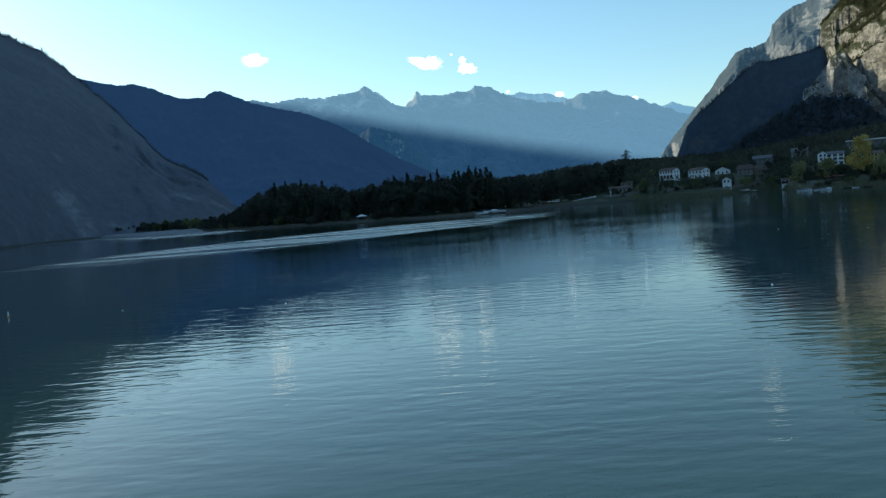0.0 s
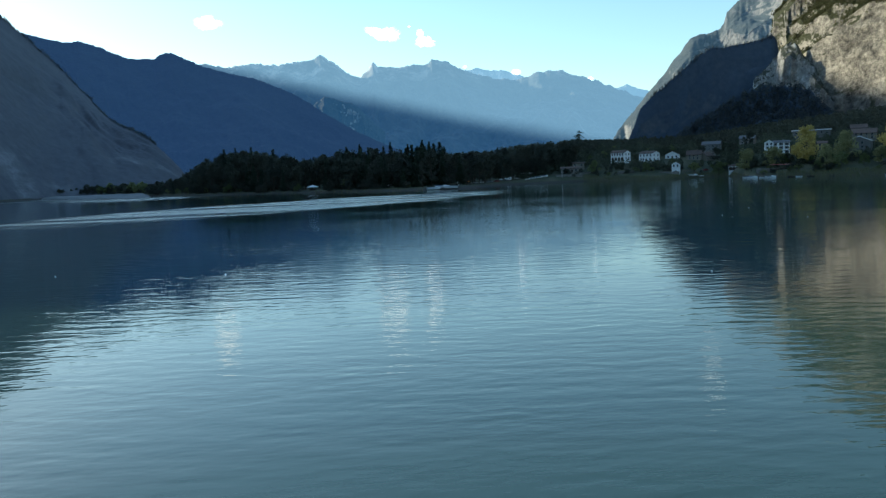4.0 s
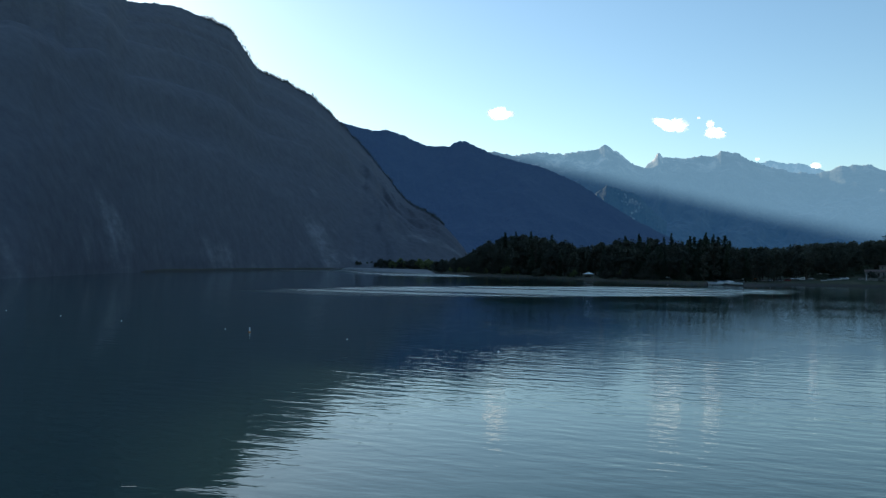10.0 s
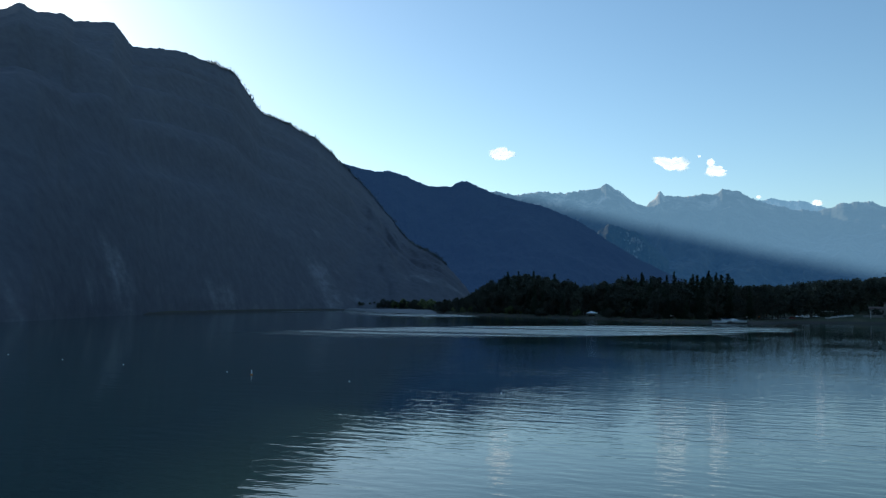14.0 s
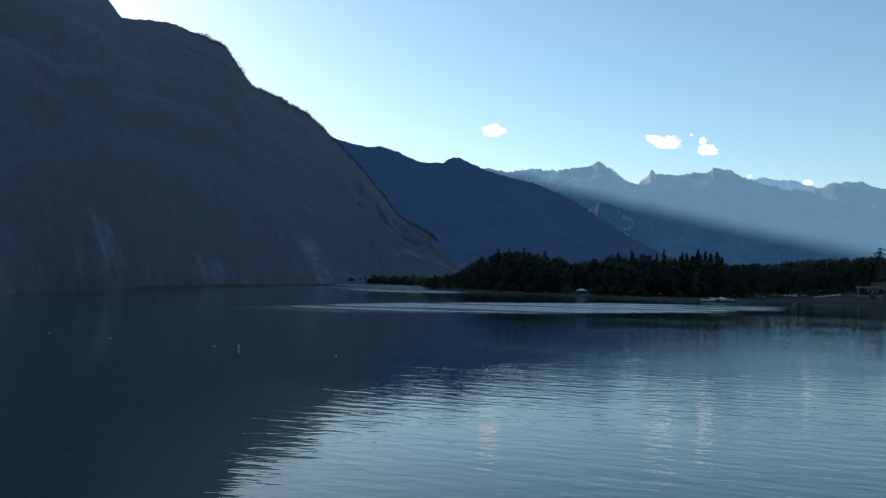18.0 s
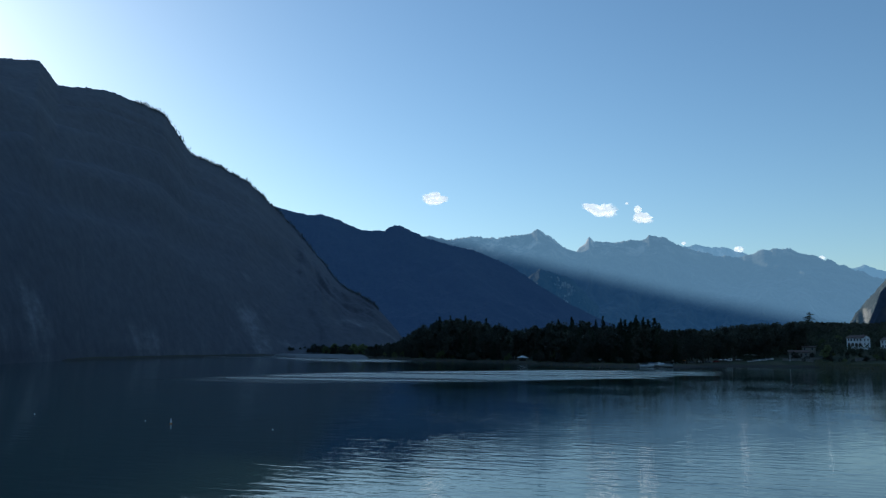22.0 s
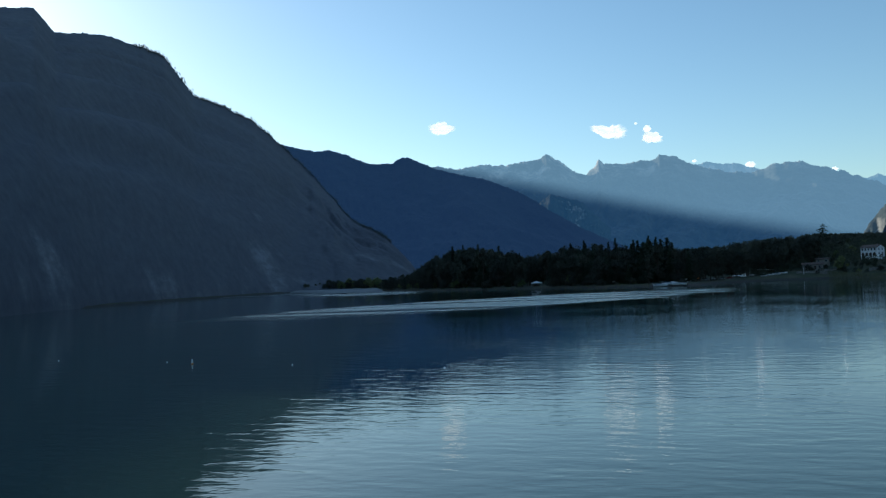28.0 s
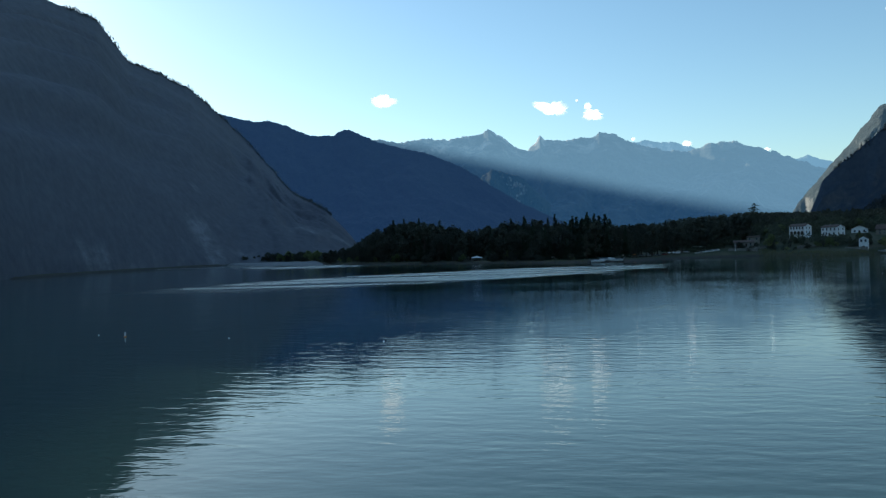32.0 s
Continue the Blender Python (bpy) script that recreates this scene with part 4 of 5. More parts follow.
# ---- woods on the mountainsides ----
def clothe(mountain_name, name, label, count, seed, leaves, tall, flattest, az_range, each=18, crest=0, rise=(-90, 90)):
    """Trees and bushes on a mountainside, where it is flat enough for them to stand."""
    rng = np.random.default_rng(seed)
    me = bpy.data.objects[mountain_name].data
    co, up = np.empty(len(me.vertices) * 3), np.empty(len(me.vertices) * 3)
    me.vertices.foreach_get("co", co)
    me.vertices.foreach_get("normal", up)
    co, up = co.reshape(-1, 3), up.reshape(-1, 3)
    az = np.degrees(np.arctan2(co[:, 0], co[:, 1]))
    thick = fractal(co[:, 0] * 0.012 + co[:, 2] * 0.01, co[:, 1] * 0.012 + co[:, 2] * 0.013, seed, 4)
    el = np.degrees(np.arctan2(co[:, 2] - 12, np.hypot(co[:, 0], co[:, 1])))
    good = (el > rise[0]) & (el < rise[1]) & (up[:, 2] + 0.25 * thick > flattest) & (az > az_range[0]) & (az < az_range[1]) & (co[:, 2] > 3)
    where = np.flatnonzero(good)
    rows = ROWS_OF[mountain_name]
    up_slope = where % (rows + 4)
    where = where[(up_slope < rows) & (up_slope >= rows - crest)] if crest else where[up_slope < rows]
    feet = co[rng.choice(where, count)] + rng.normal(0, 2.0, (count, 3)) * (1, 1, 0.2) - (0, 0, 0.25 * tall if crest else 0)
    high = tall * rng.uniform(0.5, 1.2, count)
    t, turn = rng.uniform(0, 1, (count, each)), rng.uniform(0, 6.28, (count, each))
    rad = (high * rng.uniform(0.22, 0.4, count))[:, None] * np.sqrt(np.clip(1 - (2 * t - 0.9) ** 2, 0.05, 1)) * rng.uniform(0.5, 1.05, (count, each))
    p = np.stack([feet[:, None, 0] + rad * np.cos(turn), feet[:, None, 1] + rad * np.sin(turn), feet[:, None, 2] - 1 + (high[:, None] + 1) * t], -1).reshape(-1, 3)
    verts, faces = sprays(p, tall * 0.15 * rng.uniform(0.7, 1.4, len(p)), rng)
    tagged(new(name, mesh_of(name, verts, faces, leaves)), label, "woods", kind="stuff")


clothe("sunlit_crag", "crag_bushes", "bushes and small trees on the ledges of the cliff", 13000, 94, crag_leaves, 5.2, 0.36, (26.2, 36), 14)
clothe("sunlit_crag", "crag_bench_woods", "dark scrub woods on the broad ledge of the cliff", 9000, 92, crag_leaves, 6.0, -0.2, (26.6, 36), 12, rise=(8.9, 11.2))
clothe("sunlit_crag", "crag_crest_trees", "small trees along the top of the cliff", 500, 95, crag_leaves, 6.0, -1, (24.6, 30), 24, crest=6)
clothe("dark_dome", "dome_crest_trees", "dark trees along the top of the shaded dome", 150, 97, hazed_dome_leaves, 4.5, -1, (17.5, 25.4), 24, crest=2)
clothe("wooded_skirt", "skirt_trees", "dark trees at the foot of the cliff", 6000, 96, hazed_dome_leaves, 8.0, -1, (19, 36), 14, crest=50)
clothe("left_mountain", "mountain_crest_trees", "small dark trees along the mountain's outline", 900, 99, hazed_slope_leaves, 5.0, -1, (-32, -15.5), 20, crest=2)


# ---- the village ----
white_plaster = plain("white_plaster", (0.80, 0.80, 0.78), 0.85, 0.12, 1.5)
grey_plaster = plain("grey_plaster", (0.17, 0.165, 0.155), 0.85, 0.2, 1.5)
yellow_plaster = plain("yellow_plaster", (0.52, 0.42, 0.18), 0.85, 0.15, 1.5)
beige_plaster = plain("beige_plaster", (0.22, 0.19, 0.15), 0.85, 0.18, 1.5)
field_stone = plain("field_stone", (0.22, 0.20, 0.175), 0.9, 0.4, 3.0, 0.03)
roof_tiles = plain("roof_tiles", (0.115, 0.078, 0.064), 0.85, 0.4, 3.0, 0.03, random_tint=0.5)
slate_roof = plain("slate_roof", (0.13, 0.13, 0.135), 0.7, 0.3, 3.0, 0.02)
pale_roof = plain("pale_roof", (0.34, 0.34, 0.335), 0.6, 0.15, 1.5)
white_paint = plain("white_paint", (0.84, 0.84, 0.83), 0.45, 0.08, 2.0)
grey_paint = plain("grey_paint", (0.30, 0.31, 0.32), 0.5, 0.15, 2.0)
blue_paint = plain("blue_paint", (0.06, 0.12, 0.24), 0.45, 0.15, 2.0)
red_paint = plain("red_paint", (0.30, 0.045, 0.035), 0.5, 0.2, 2.0)
orange_paint = plain("orange_paint", (0.62, 0.22, 0.035), 0.5, 0.15, 4.0)
dark_wood = plain("dark_wood", (0.055, 0.038, 0.026), 0.8, 0.35, 3.0, 0.01)
old_boards = plain("old_boards", (0.17, 0.145, 0.115), 0.85, 0.3, 3.0, 0.01, random_tint=0.3)
black_rubber = plain("black_rubber", (0.02, 0.02, 0.021), 0.8, 0.2, 5.0)
grey_canvas = plain("grey_canvas", (0.20, 0.22, 0.25), 0.9, 0.2, 3.0)


def glass():
    mat, nodes, links, shader = material("window_glass")
    shader.inputs["Base Color"].default_value = (0.02, 0.024, 0.028, 1)
    shader.inputs["Roughness"].default_value = 0.08
    links.new(relief(nodes, links, noise_at(nodes, links, 0.7, 2), 0.004), shader.inputs["Normal"])
    return mat


window_glass = glass()


def box(bm, x0, x1, y0, y1, z0, z1):
    vs = [bm.verts.new(p) for p in ((x0, y0, z0), (x1, y0, z0), (x1, y1, z0), (x0, y1, z0), (x0, y0, z1), (x1, y0, z1), (x1, y1, z1), (x0, y1, z1))]
    for f in ((3, 2, 1, 0), (4, 5, 6, 7), (0, 1, 5, 4), (1, 2, 6, 5), (2, 3, 7, 6), (3, 0, 4, 7)):
        bm.faces.new([vs[i] for i in f])
    return vs


def boxes(name, mat, *specs, bevel=0.0):
    bm = bmesh.new()
    for s in specs:
        box(bm, *s)
    if bevel:
        bmesh.ops.bevel(bm, geom=bm.edges[:], offset=bevel, segments=2, affect="EDGES")
    return finish(bm, name, mat)


def prism(name, mat, outline_points, depth, axis="y"):
    """A plate: an outline in width and height, drawn out to a depth."""
    bm = bmesh.new()
    if axis == "y":
        front = [bm.verts.new((u, 0, v)) for u, v in outline_points]
        back = [bm.verts.new((u, depth, v)) for u, v in outline_points]
    else:
        front = [bm.verts.new((0, u, v)) for u, v in outline_points]
        back = [bm.verts.new((depth, u, v)) for u, v in outline_points]
    bm.faces.new(front)
    bm.faces.new(back[::-1])
    for k in range(len(front)):
        j = (k + 1) % len(front)
        bm.faces.new((front[k], back[k], back[j], front[j]))
    bmesh.ops.recalc_face_normals(bm, faces=bm.faces)
    return finish(bm, name, mat)


# one window for all houses: a frame that stands proud, a pane inside it and a sill
FRAME = boxes("window", grey_paint, (-0.62, -0.5, -0.07, 0.02, -0.85, 0.85), (0.5, 0.62, -0.07, 0.02, -0.85, 0.85), (-0.5, 0.5, -0.07, 0.02, 0.73, 0.85), (-0.5, 0.5, -0.07, 0.02, -0.85, -0.73), (-0.035, 0.035, -0.055, 0.02, -0.73, 0.73))
PANE = boxes("pane", window_glass, (-0.5, 0.5, -0.03, 0.02, -0.73, 0.73))
SILL = boxes("sill", field_stone, (-0.72, 0.72, -0.16, 0.02, -0.95, -0.86))
SHUTTER = boxes("shutter", dark_wood, (-0.28, 0.28, -0.06, 0.015, -0.85, 0.85))
DOOR = boxes("door", dark_wood, (-0.55, 0.55, -0.06, 0.02, 0.0, 2.1), (-0.66, -0.55, -0.09, 0.02, 0, 2.2), (0.55, 0.66, -0.09, 0.02, 0, 2.2), (-0.55, 0.55, -0.09, 0.02, 2.1, 2.2))


# dark plate laid on the wall to stand for a shaded opening
def arch_shade_mesh(wide, tall):
    pts = [(-wide / 2, 0), (wide / 2, 0), (wide / 2, tall - wide / 2)]
    pts += [(wide / 2 * math.cos(a), tall - wide / 2 + wide / 2 * math.sin(a)) for a in np.linspace(0, math.pi, 9)[1:-1]] + [(-wide / 2, tall - wide / 2)]
    return prism("arch", dark_wood, pts, 0.05)


ARCH_SHADE = arch_shade_mesh(2.2, 2.6)


def set_window(house, x, y, z, turn, size=1.0, shutters=False):
    w = part("window", FRAME, house)
    w.matrix_basis = pose(x, y, z, 0, 0, turn) @ Matrix.Diagonal((size, 1, size, 1))
    part("pane", PANE, w)
    part("sill", SILL, w)
    if shutters:
        for side in (-0.94, 0.94):
            part("shutter", SHUTTER, w).location = (side, 0, 0)


HOUSES = []


def house(name, label, x, y, z, turn, w, d, wall, rise, mat, roof_mat, front=(), side=(), gable_front=False, overhang=0.6, door=None, arches=(), chimney=None, shutters=False, fascia=None):
    """A house with its ridge along the front, or its gable to the front. front, side: (x, z) of window middles on the lake side and the right-hand end."""
    ground = min(on_land(x + a, y + b) for a in (-6, 0, 6) for b in (-5, 0, 5))
    z = max(z, on_land(x, y) - 0.8)
    low = ground - z - 0.6
    h = thing(name, label, "house", "village houses")
    h.matrix_basis = pose(x, y, z, 0, 0, turn)
    hw, hd = w / 2, d / 2
    if gable_front:
        part("wall", prism("wall", mat, [(-hw, low), (hw, low), (hw, wall), (0, wall + rise), (-hw, wall)], d), h).location = (0, -hd, 0)
        run, length = hw, d + 2 * overhang
        k = rise / run
        for s in (-1, 1):
            pts = [(0, wall + rise + 0.03), (s * (run + overhang), wall - overhang * k + 0.03), (s * (run + overhang), wall - overhang * k + 0.25), (0, wall + rise + 0.25)]
            part("roof_slope", prism("roof_slope", roof_mat, pts, length), h).location = (0, -hd - overhang, 0)
        if fascia:
            pts = []
            for s in (-1, 1):
                pts = [(0, wall + rise - 0.12), (s * (run + overhang), wall - overhang * k - 0.12), (s * (run + overhang), wall - overhang * k + 0.30), (0, wall + rise + 0.30)]
                part("fascia", prism("fascia", fascia, pts, 0.12), h, "white fascia board").location = (0, -hd - overhang - 0.13, 0)
    else:
        part("wall", prism("wall", mat, [(-hd, low), (hd, low), (hd, wall), (0, wall + rise), (-hd, wall)], w, "x"), h).location = (-hw, 0, 0)
        k = rise / hd
        for s in (-1, 1):
            pts = [(0, wall + rise + 0.03), (s * (hd + overhang), wall - overhang * k + 0.03), (s * (hd + overhang), wall - overhang * k + 0.25), (0, wall + rise + 0.25)]
            part("roof_slope", prism("roof_slope", roof_mat, pts, w + 2 * overhang, "x"), h).location = (-hw - overhang, 0, 0)
    for u, v in front:
        set_window(h, u, -hd, v, 0, shutters=shutters)
    for u, v in side:
        set_window(h, hw, u, v, 90)
    for u in arches:
        part("arch", ARCH_SHADE, h, "dark plate standing in for a shaded arched opening").location = (u, -hd - 0.04, 0.0)
    if door is not None:
        part("door", DOOR, h).location = (door, -hd, 0)
    if chimney:
        cx, cy = chimney
        top = wall + rise + 0.8
        c = part("chimney", boxes("chimney", field_stone, (cx - 0.4, cx + 0.4, cy - 0.4, cy + 0.4, wall * 0.9, top)), h)
        part("chimney_cap", boxes("chimney_cap", field_stone, (cx - 0.52, cx + 0.52, cy - 0.52, cy + 0.52, top, top + 0.14)), c)
    az, dist = math.degrees(math.atan2(x, y)), math.hypot(x, y)
    HOUSES.append((az, dist, math.degrees((max(w, d) / 2 + 1) / dist), z))
    return h


def rows_of(xs, zs):
    return [(u, v) for v in zs for u in xs]


house("villa", "white villa with an arcaded ground floor and dark tiled roof", 184, 665, 14.8, -48, 12.5, 9.5, 6.2, 1.8, white_plaster, roof_tiles, rows_of((-4.8, -2.4, 0, 2.4, 4.8), (4.9,)), rows_of((-2, 2), (1.8, 4.9)), arches=(-4.4, -1.5, 1.5, 4.4), chimney=(3, 1.5))
house("villa", "white two-storey villa with a balcony door and dark tiled roof", 206, 660, 13.2, -52, 12.5, 10.5, 6.4, 1.7, white_plaster, roof_tiles, rows_of((-4.7, -1.6, 1.6, 4.7), (4.9,)) + [(-4.2, 1.8), (4.2, 1.8), (-2, 1.8)], rows_of((-2.6, 2.6), (1.8, 4.9)), door=0.5, chimney=(-3, 1))
house("cottage", "low white cottage with its gable to the lake", 227, 666, 12.2, -22, 11, 9, 3.4, 2.6, white_plaster, roof_tiles, rows_of((-3.2, 3.2), (1.7,)), (), True, 0.7, door=0.0)
house("boathouse", "tall narrow white boathouse by the water", 207, 600, 2.8, -24, 5.6, 7, 7.2, 1.7, white_plaster, roof_tiles, [(-1.3, 6.0), (1.3, 6.0)], [(0, 5.4)], True, 0.5, arches=(0.0,))
house("stone_house", "grey stone house half hidden by trees", 276, 708, 19.8, -30, 15, 9, 6.0, 2.4, grey_plaster, slate_roof, rows_of((-5, -1.7, 1.7, 5), (1.7, 4.5)), rows_of((-2, 2), (4.4,)), chimney=(4, 0))
house("white_house", "pale white three-storey house above the shore", 276, 580, 14.4, -22, 11.5, 9, 8.2, 1.4, white_plaster, slate_roof, rows_of((-3.8, 0, 3.8), (1.8, 4.6, 7.0)), rows_of((-2, 2), (4.6,)), shutters=True, chimney=(2, 1))
house("white_house", "pale white gabled wing of the tall house", 267.5, 580, 14.4, -22, 5.6, 11, 8.6, 1.7, white_plaster, slate_roof, rows_of((-1.3, 1.3), (1.8, 4.8, 7.4)), (), True, 0.5)
house("boat_shed", "small white boat shed with open bays", 247, 592, 4.2, -23, 7.2, 5, 3.0, 0.9, white_plaster, roof_tiles, (), [(0, 1.6)], arches=(-2.3, 0.0, 2.3))
house("long_house", "long low building with a pale flat-pitched roof", 331, 643, 28.5, -25, 27, 9, 3.6, 0.8, grey_plaster, pale_roof, rows_of((-11, -7, -3, 3, 7, 11), (1.9,)), (), door=0.0, overhang=1.0)
house("yellow_house", "small yellow house among trees", 305, 577, 15.5, -30, 6, 6, 5.4, 1.5, yellow_plaster, roof_tiles, rows_of((-1.4, 1.4), (1.6, 4.1)), [(0, 4.1)])
house("modern_house", "grey gabled house with white fascia boards", 301, 522, 15.0, -36, 13.5, 12, 5.6, 2.9, grey_plaster, slate_roof, rows_of((-4.2, -1.2, 1.8), (1.8, 4.4)), (), True, 1.0, door=4.4, fascia=white_paint)
house("brown_house", "brown-roofed house in the village slope", 240, 652, 8.8, -28, 11, 9, 4.6, 3.2, beige_plaster, roof_tiles, rows_of((-3, 0, 3), (1.7, 3.9)), [(0, 3.6)], chimney=(2, 1))
house("brown_house", "low brown-roofed house behind the boathouse", 249, 652, 8.6, 40, 12, 8, 4.0, 3.0, beige_plaster, roof_tiles, rows_of((-3.5, 0, 3.5), (1.8,)), [(0, 3.4)], chimney=(-2, -1))
house("brown_house", "brown-roofed stone house with one chimney", 258, 668, 12.5, -20, 10, 8, 4.4, 2.8, field_stone, roof_tiles, rows_of((-2.8, 2.8), (1.7, 3.8)), (), True, chimney=(1.5, 1))
house("brown_house", "broad brown-roofed house above the yellow tree", 326, 560, 21.5, -34, 15, 11, 5.0, 3.0, beige_plaster, roof_tiles, rows_of((-5, -1.6, 1.6, 5), (1.7, 4.0)), [(0, 3.8)], chimney=(3, 0))
house("brown_house", "small house with a hipped brown roof uphill", 345, 600, 27.0, -28, 11, 9, 4.4, 2.6, grey_plaster, roof_tiles, rows_of((-3, 0, 3), (2.0,)), ())
house("stone_house", "stone house with grey slates on the hillside", 300, 690, 24.0, -34, 12, 9, 5.0, 2.6, field_stone, slate_roof, rows_of((-3.6, 0, 3.6), (1.7, 4.0)), (), chimney=(2, 0))
house("shore_house", "low stone house on the terraces by the landing", 140, 654, 7.0, -12, 14, 8, 3.2, 1.2, field_stone, roof_tiles, rows_of((-4.6, -1.5, 4.6), (1.7,)), [(0, 1.7)], door=1.6)
house("shore_house", "small flat-roofed stone house by the landing", 150, 668, 11.0, -16, 9, 6, 3.0, 0.7, beige_plaster, roof_tiles, rows_of((-2.6, 2.6), (1.7,)), ())


def terrace_wall(az, d, length, tall):
    """A dry stone wall of a garden terrace."""
    x, y = at(az, d)
    z = on_land(x, y)
    w = thing("terrace_wall", "dry stone terrace wall below the gardens", "wall", "terrace walls")
    w.matrix_basis = pose(x, y, z, 0, 0, -az)
    rng = random.Random(int(az * 10))
    k = -length / 2
    courses = bmesh.new()
    while k < length / 2:
        step = rng.uniform(0.7, 1.5)
        top = tall + rng.uniform(-0.1, 0.12)
        box(courses, k, k + step - 0.05, -0.3 + rng.uniform(-0.05, 0.05), 0.3, -2.0, top)
        k += step
    part("stonework", finish(courses, "stonework", field_stone), w)
    part("coping", boxes("coping", field_stone, (-length / 2, length / 2, -0.36, 0.36, tall + 0.12, tall + 0.24)), w)


for az, d, length, tall in ((12.0, 655, 20, 1.6), (13.1, 662, 16, 1.4), (16.4, 640, 26, 1.2), (18.6, 630, 14, 1.3), (24.9, 575, 18, 1.4), (32.8, 540, 30, 1.4)):
    terrace_wall(az, d, length, tall)


# ---- boats ----
def hull_mesh(name, length, beam, tall, mat, sections=11):
    """An open or decked hull, lofted from stern to bow."""
    bm = bmesh.new()
    rings = []
    for k in range(sections):
        t = k / (sections - 1)
        half = beam / 2 * (1 - max(0, t - 0.45) ** 2 * 3.2) * (0.9 + 0.1 * min(1, t * 3))
        half = max(0.03, half)
        keel, top = -0.22 + 0.5 * tall * max(0, t - 0.6) ** 2 * 4, tall * (0.86 + 0.3 * t * t)
        x = (t - 0.5) * length
        rings.append([bm.verts.new(p) for p in ((x, -half, top), (x, -half * 0.86, keel + 0.45 * (top - keel)), (x, -half * 0.45, keel + 0.08), (x, 0, keel), (x, half * 0.45, keel + 0.08), (x, half * 0.86, keel + 0.45 * (top - keel)), (x, half, top))])
    for a, b in zip(rings, rings[1:]):
        for j in range(6):
            bm.faces.new((a[j], b[j], b[j + 1], a[j + 1]))
        bm.faces.new((a[6], b[6], b[0], a[0])[::1])
    bm.faces.new(rings[0][::-1])
    bmesh.ops.recalc_face_normals(bm, faces=bm.faces)
    return finish(bm, name, mat)


def motor_boat(label, hull_mat, cover_mat):
    b = thing("motor_boat", label, "boat", "boats at the shore")
    part("hull", hull_mesh("hull", 6.4, 2.3, 0.95, hull_mat), b)
    part("rub_rail", boxes("rub_rail", black_rubber, (-3.15, 1.2, -1.16, -1.10, 0.72, 0.80), (-3.15, 1.2, 1.10, 1.16, 0.72, 0.80)), b)
    part("cockpit_cover", boxes("cockpit_cover", cover_mat, (-2.7, 0.3, -0.85, 0.85, 0.86, 1.12), bevel=0.08), b)
    part("windscreen", prism("windscreen", window_glass, [(-0.85, 0.95), (0.85, 0.95), (0.7, 1.5), (-0.7, 1.5)], 0.06, "x"), b).location = (0.45, 0, 0)
    part("cabin", boxes("cabin", hull_mat, (0.55, 2.0, -0.7, 0.7, 0.9, 1.28), bevel=0.1), b)
    m = part("outboard_motor", boxes("outboard_motor", grey_paint, (-3.75, -3.3, -0.22, 0.22, 0.75, 1.35), bevel=0.07), b)
    part("shaft", boxes("shaft", black_rubber, (-3.58, -3.42, -0.08, 0.08, -0.4, 0.75)), m)
    return b


def rowing_boat(label, hull_mat):
    b = thing("rowing_boat", label, "boat", "boats at the shore")
    part("hull", hull_mesh("hull", 4.4, 1.5, 0.55, hull_mat), b)
    part("gunwale", boxes("gunwale", dark_wood, (-2.1, 0.7, -0.77, -0.70, 0.47, 0.55), (-2.1, 0.7, 0.70, 0.77, 0.47, 0.55)), b)
    for x in (-1.2, -0.1, 0.9):
        part("thwart", boxes("thwart", old_boards, (x - 0.14, x + 0.14, -0.62, 0.62, 0.545, 0.585)), b)
    return b


BOATS = [motor_boat("white motor boat with a grey cover at the shore", white_paint, grey_canvas), motor_boat("white motor boat with a blue cover at the shore", white_paint, blue_paint),
         rowing_boat("white rowing boat at the shore", white_paint), rowing_boat("dark wooden rowing boat at the shore", dark_wood)]
moored = [(0, 2.75, 552, 8, 1), (1, 3.35, 556, -14, 1), (0, 3.95, 552, 176, 1), (2, 9.2, 646, 20, 1), (0, 9.6, 650, 40, 1), (1, 10.0, 655, 28, 1), (0, 10.35, 660, 15, 1), (2, 20.6, 634, -10, 1), (0, 20.1, 633, -30, 1),
          (0, 23.5, 556, -20, 0), (1, 23.75, 549, -32, 0), (2, 24.4, 549, -15, 0), (0, 24.85, 547, -30, 0), (3, 26.1, 546, -20, 0), (2, 26.5, 548, 150, 0), (3, 27.2, 542, -25, 0), (1, 31.7, 508, -35, 0), (0, 32.6, 502, 140, 0), (2, 33.4, 496, -20, 0)]
boats_used = set()
for which, az, d, turn, beached in moored:
    x, y = at(az, d)
    z = on_land(x, y) + 0.22 if beached else 0.0
    size = 1.4 if az < 4.5 else 1.0
    m = pose(x, y, max(z, 0.0) + 0.5 * (size - 1), 0, 0, turn) @ Matrix.Diagonal((size, size, size, 1))
    if which in boats_used:
        copy_thing(BOATS[which], m @ Matrix.Diagonal((*(1 / v for v in BOATS[which].scale), 1)))
    else:
        BOATS[which].matrix_basis = m
        boats_used.add(which)


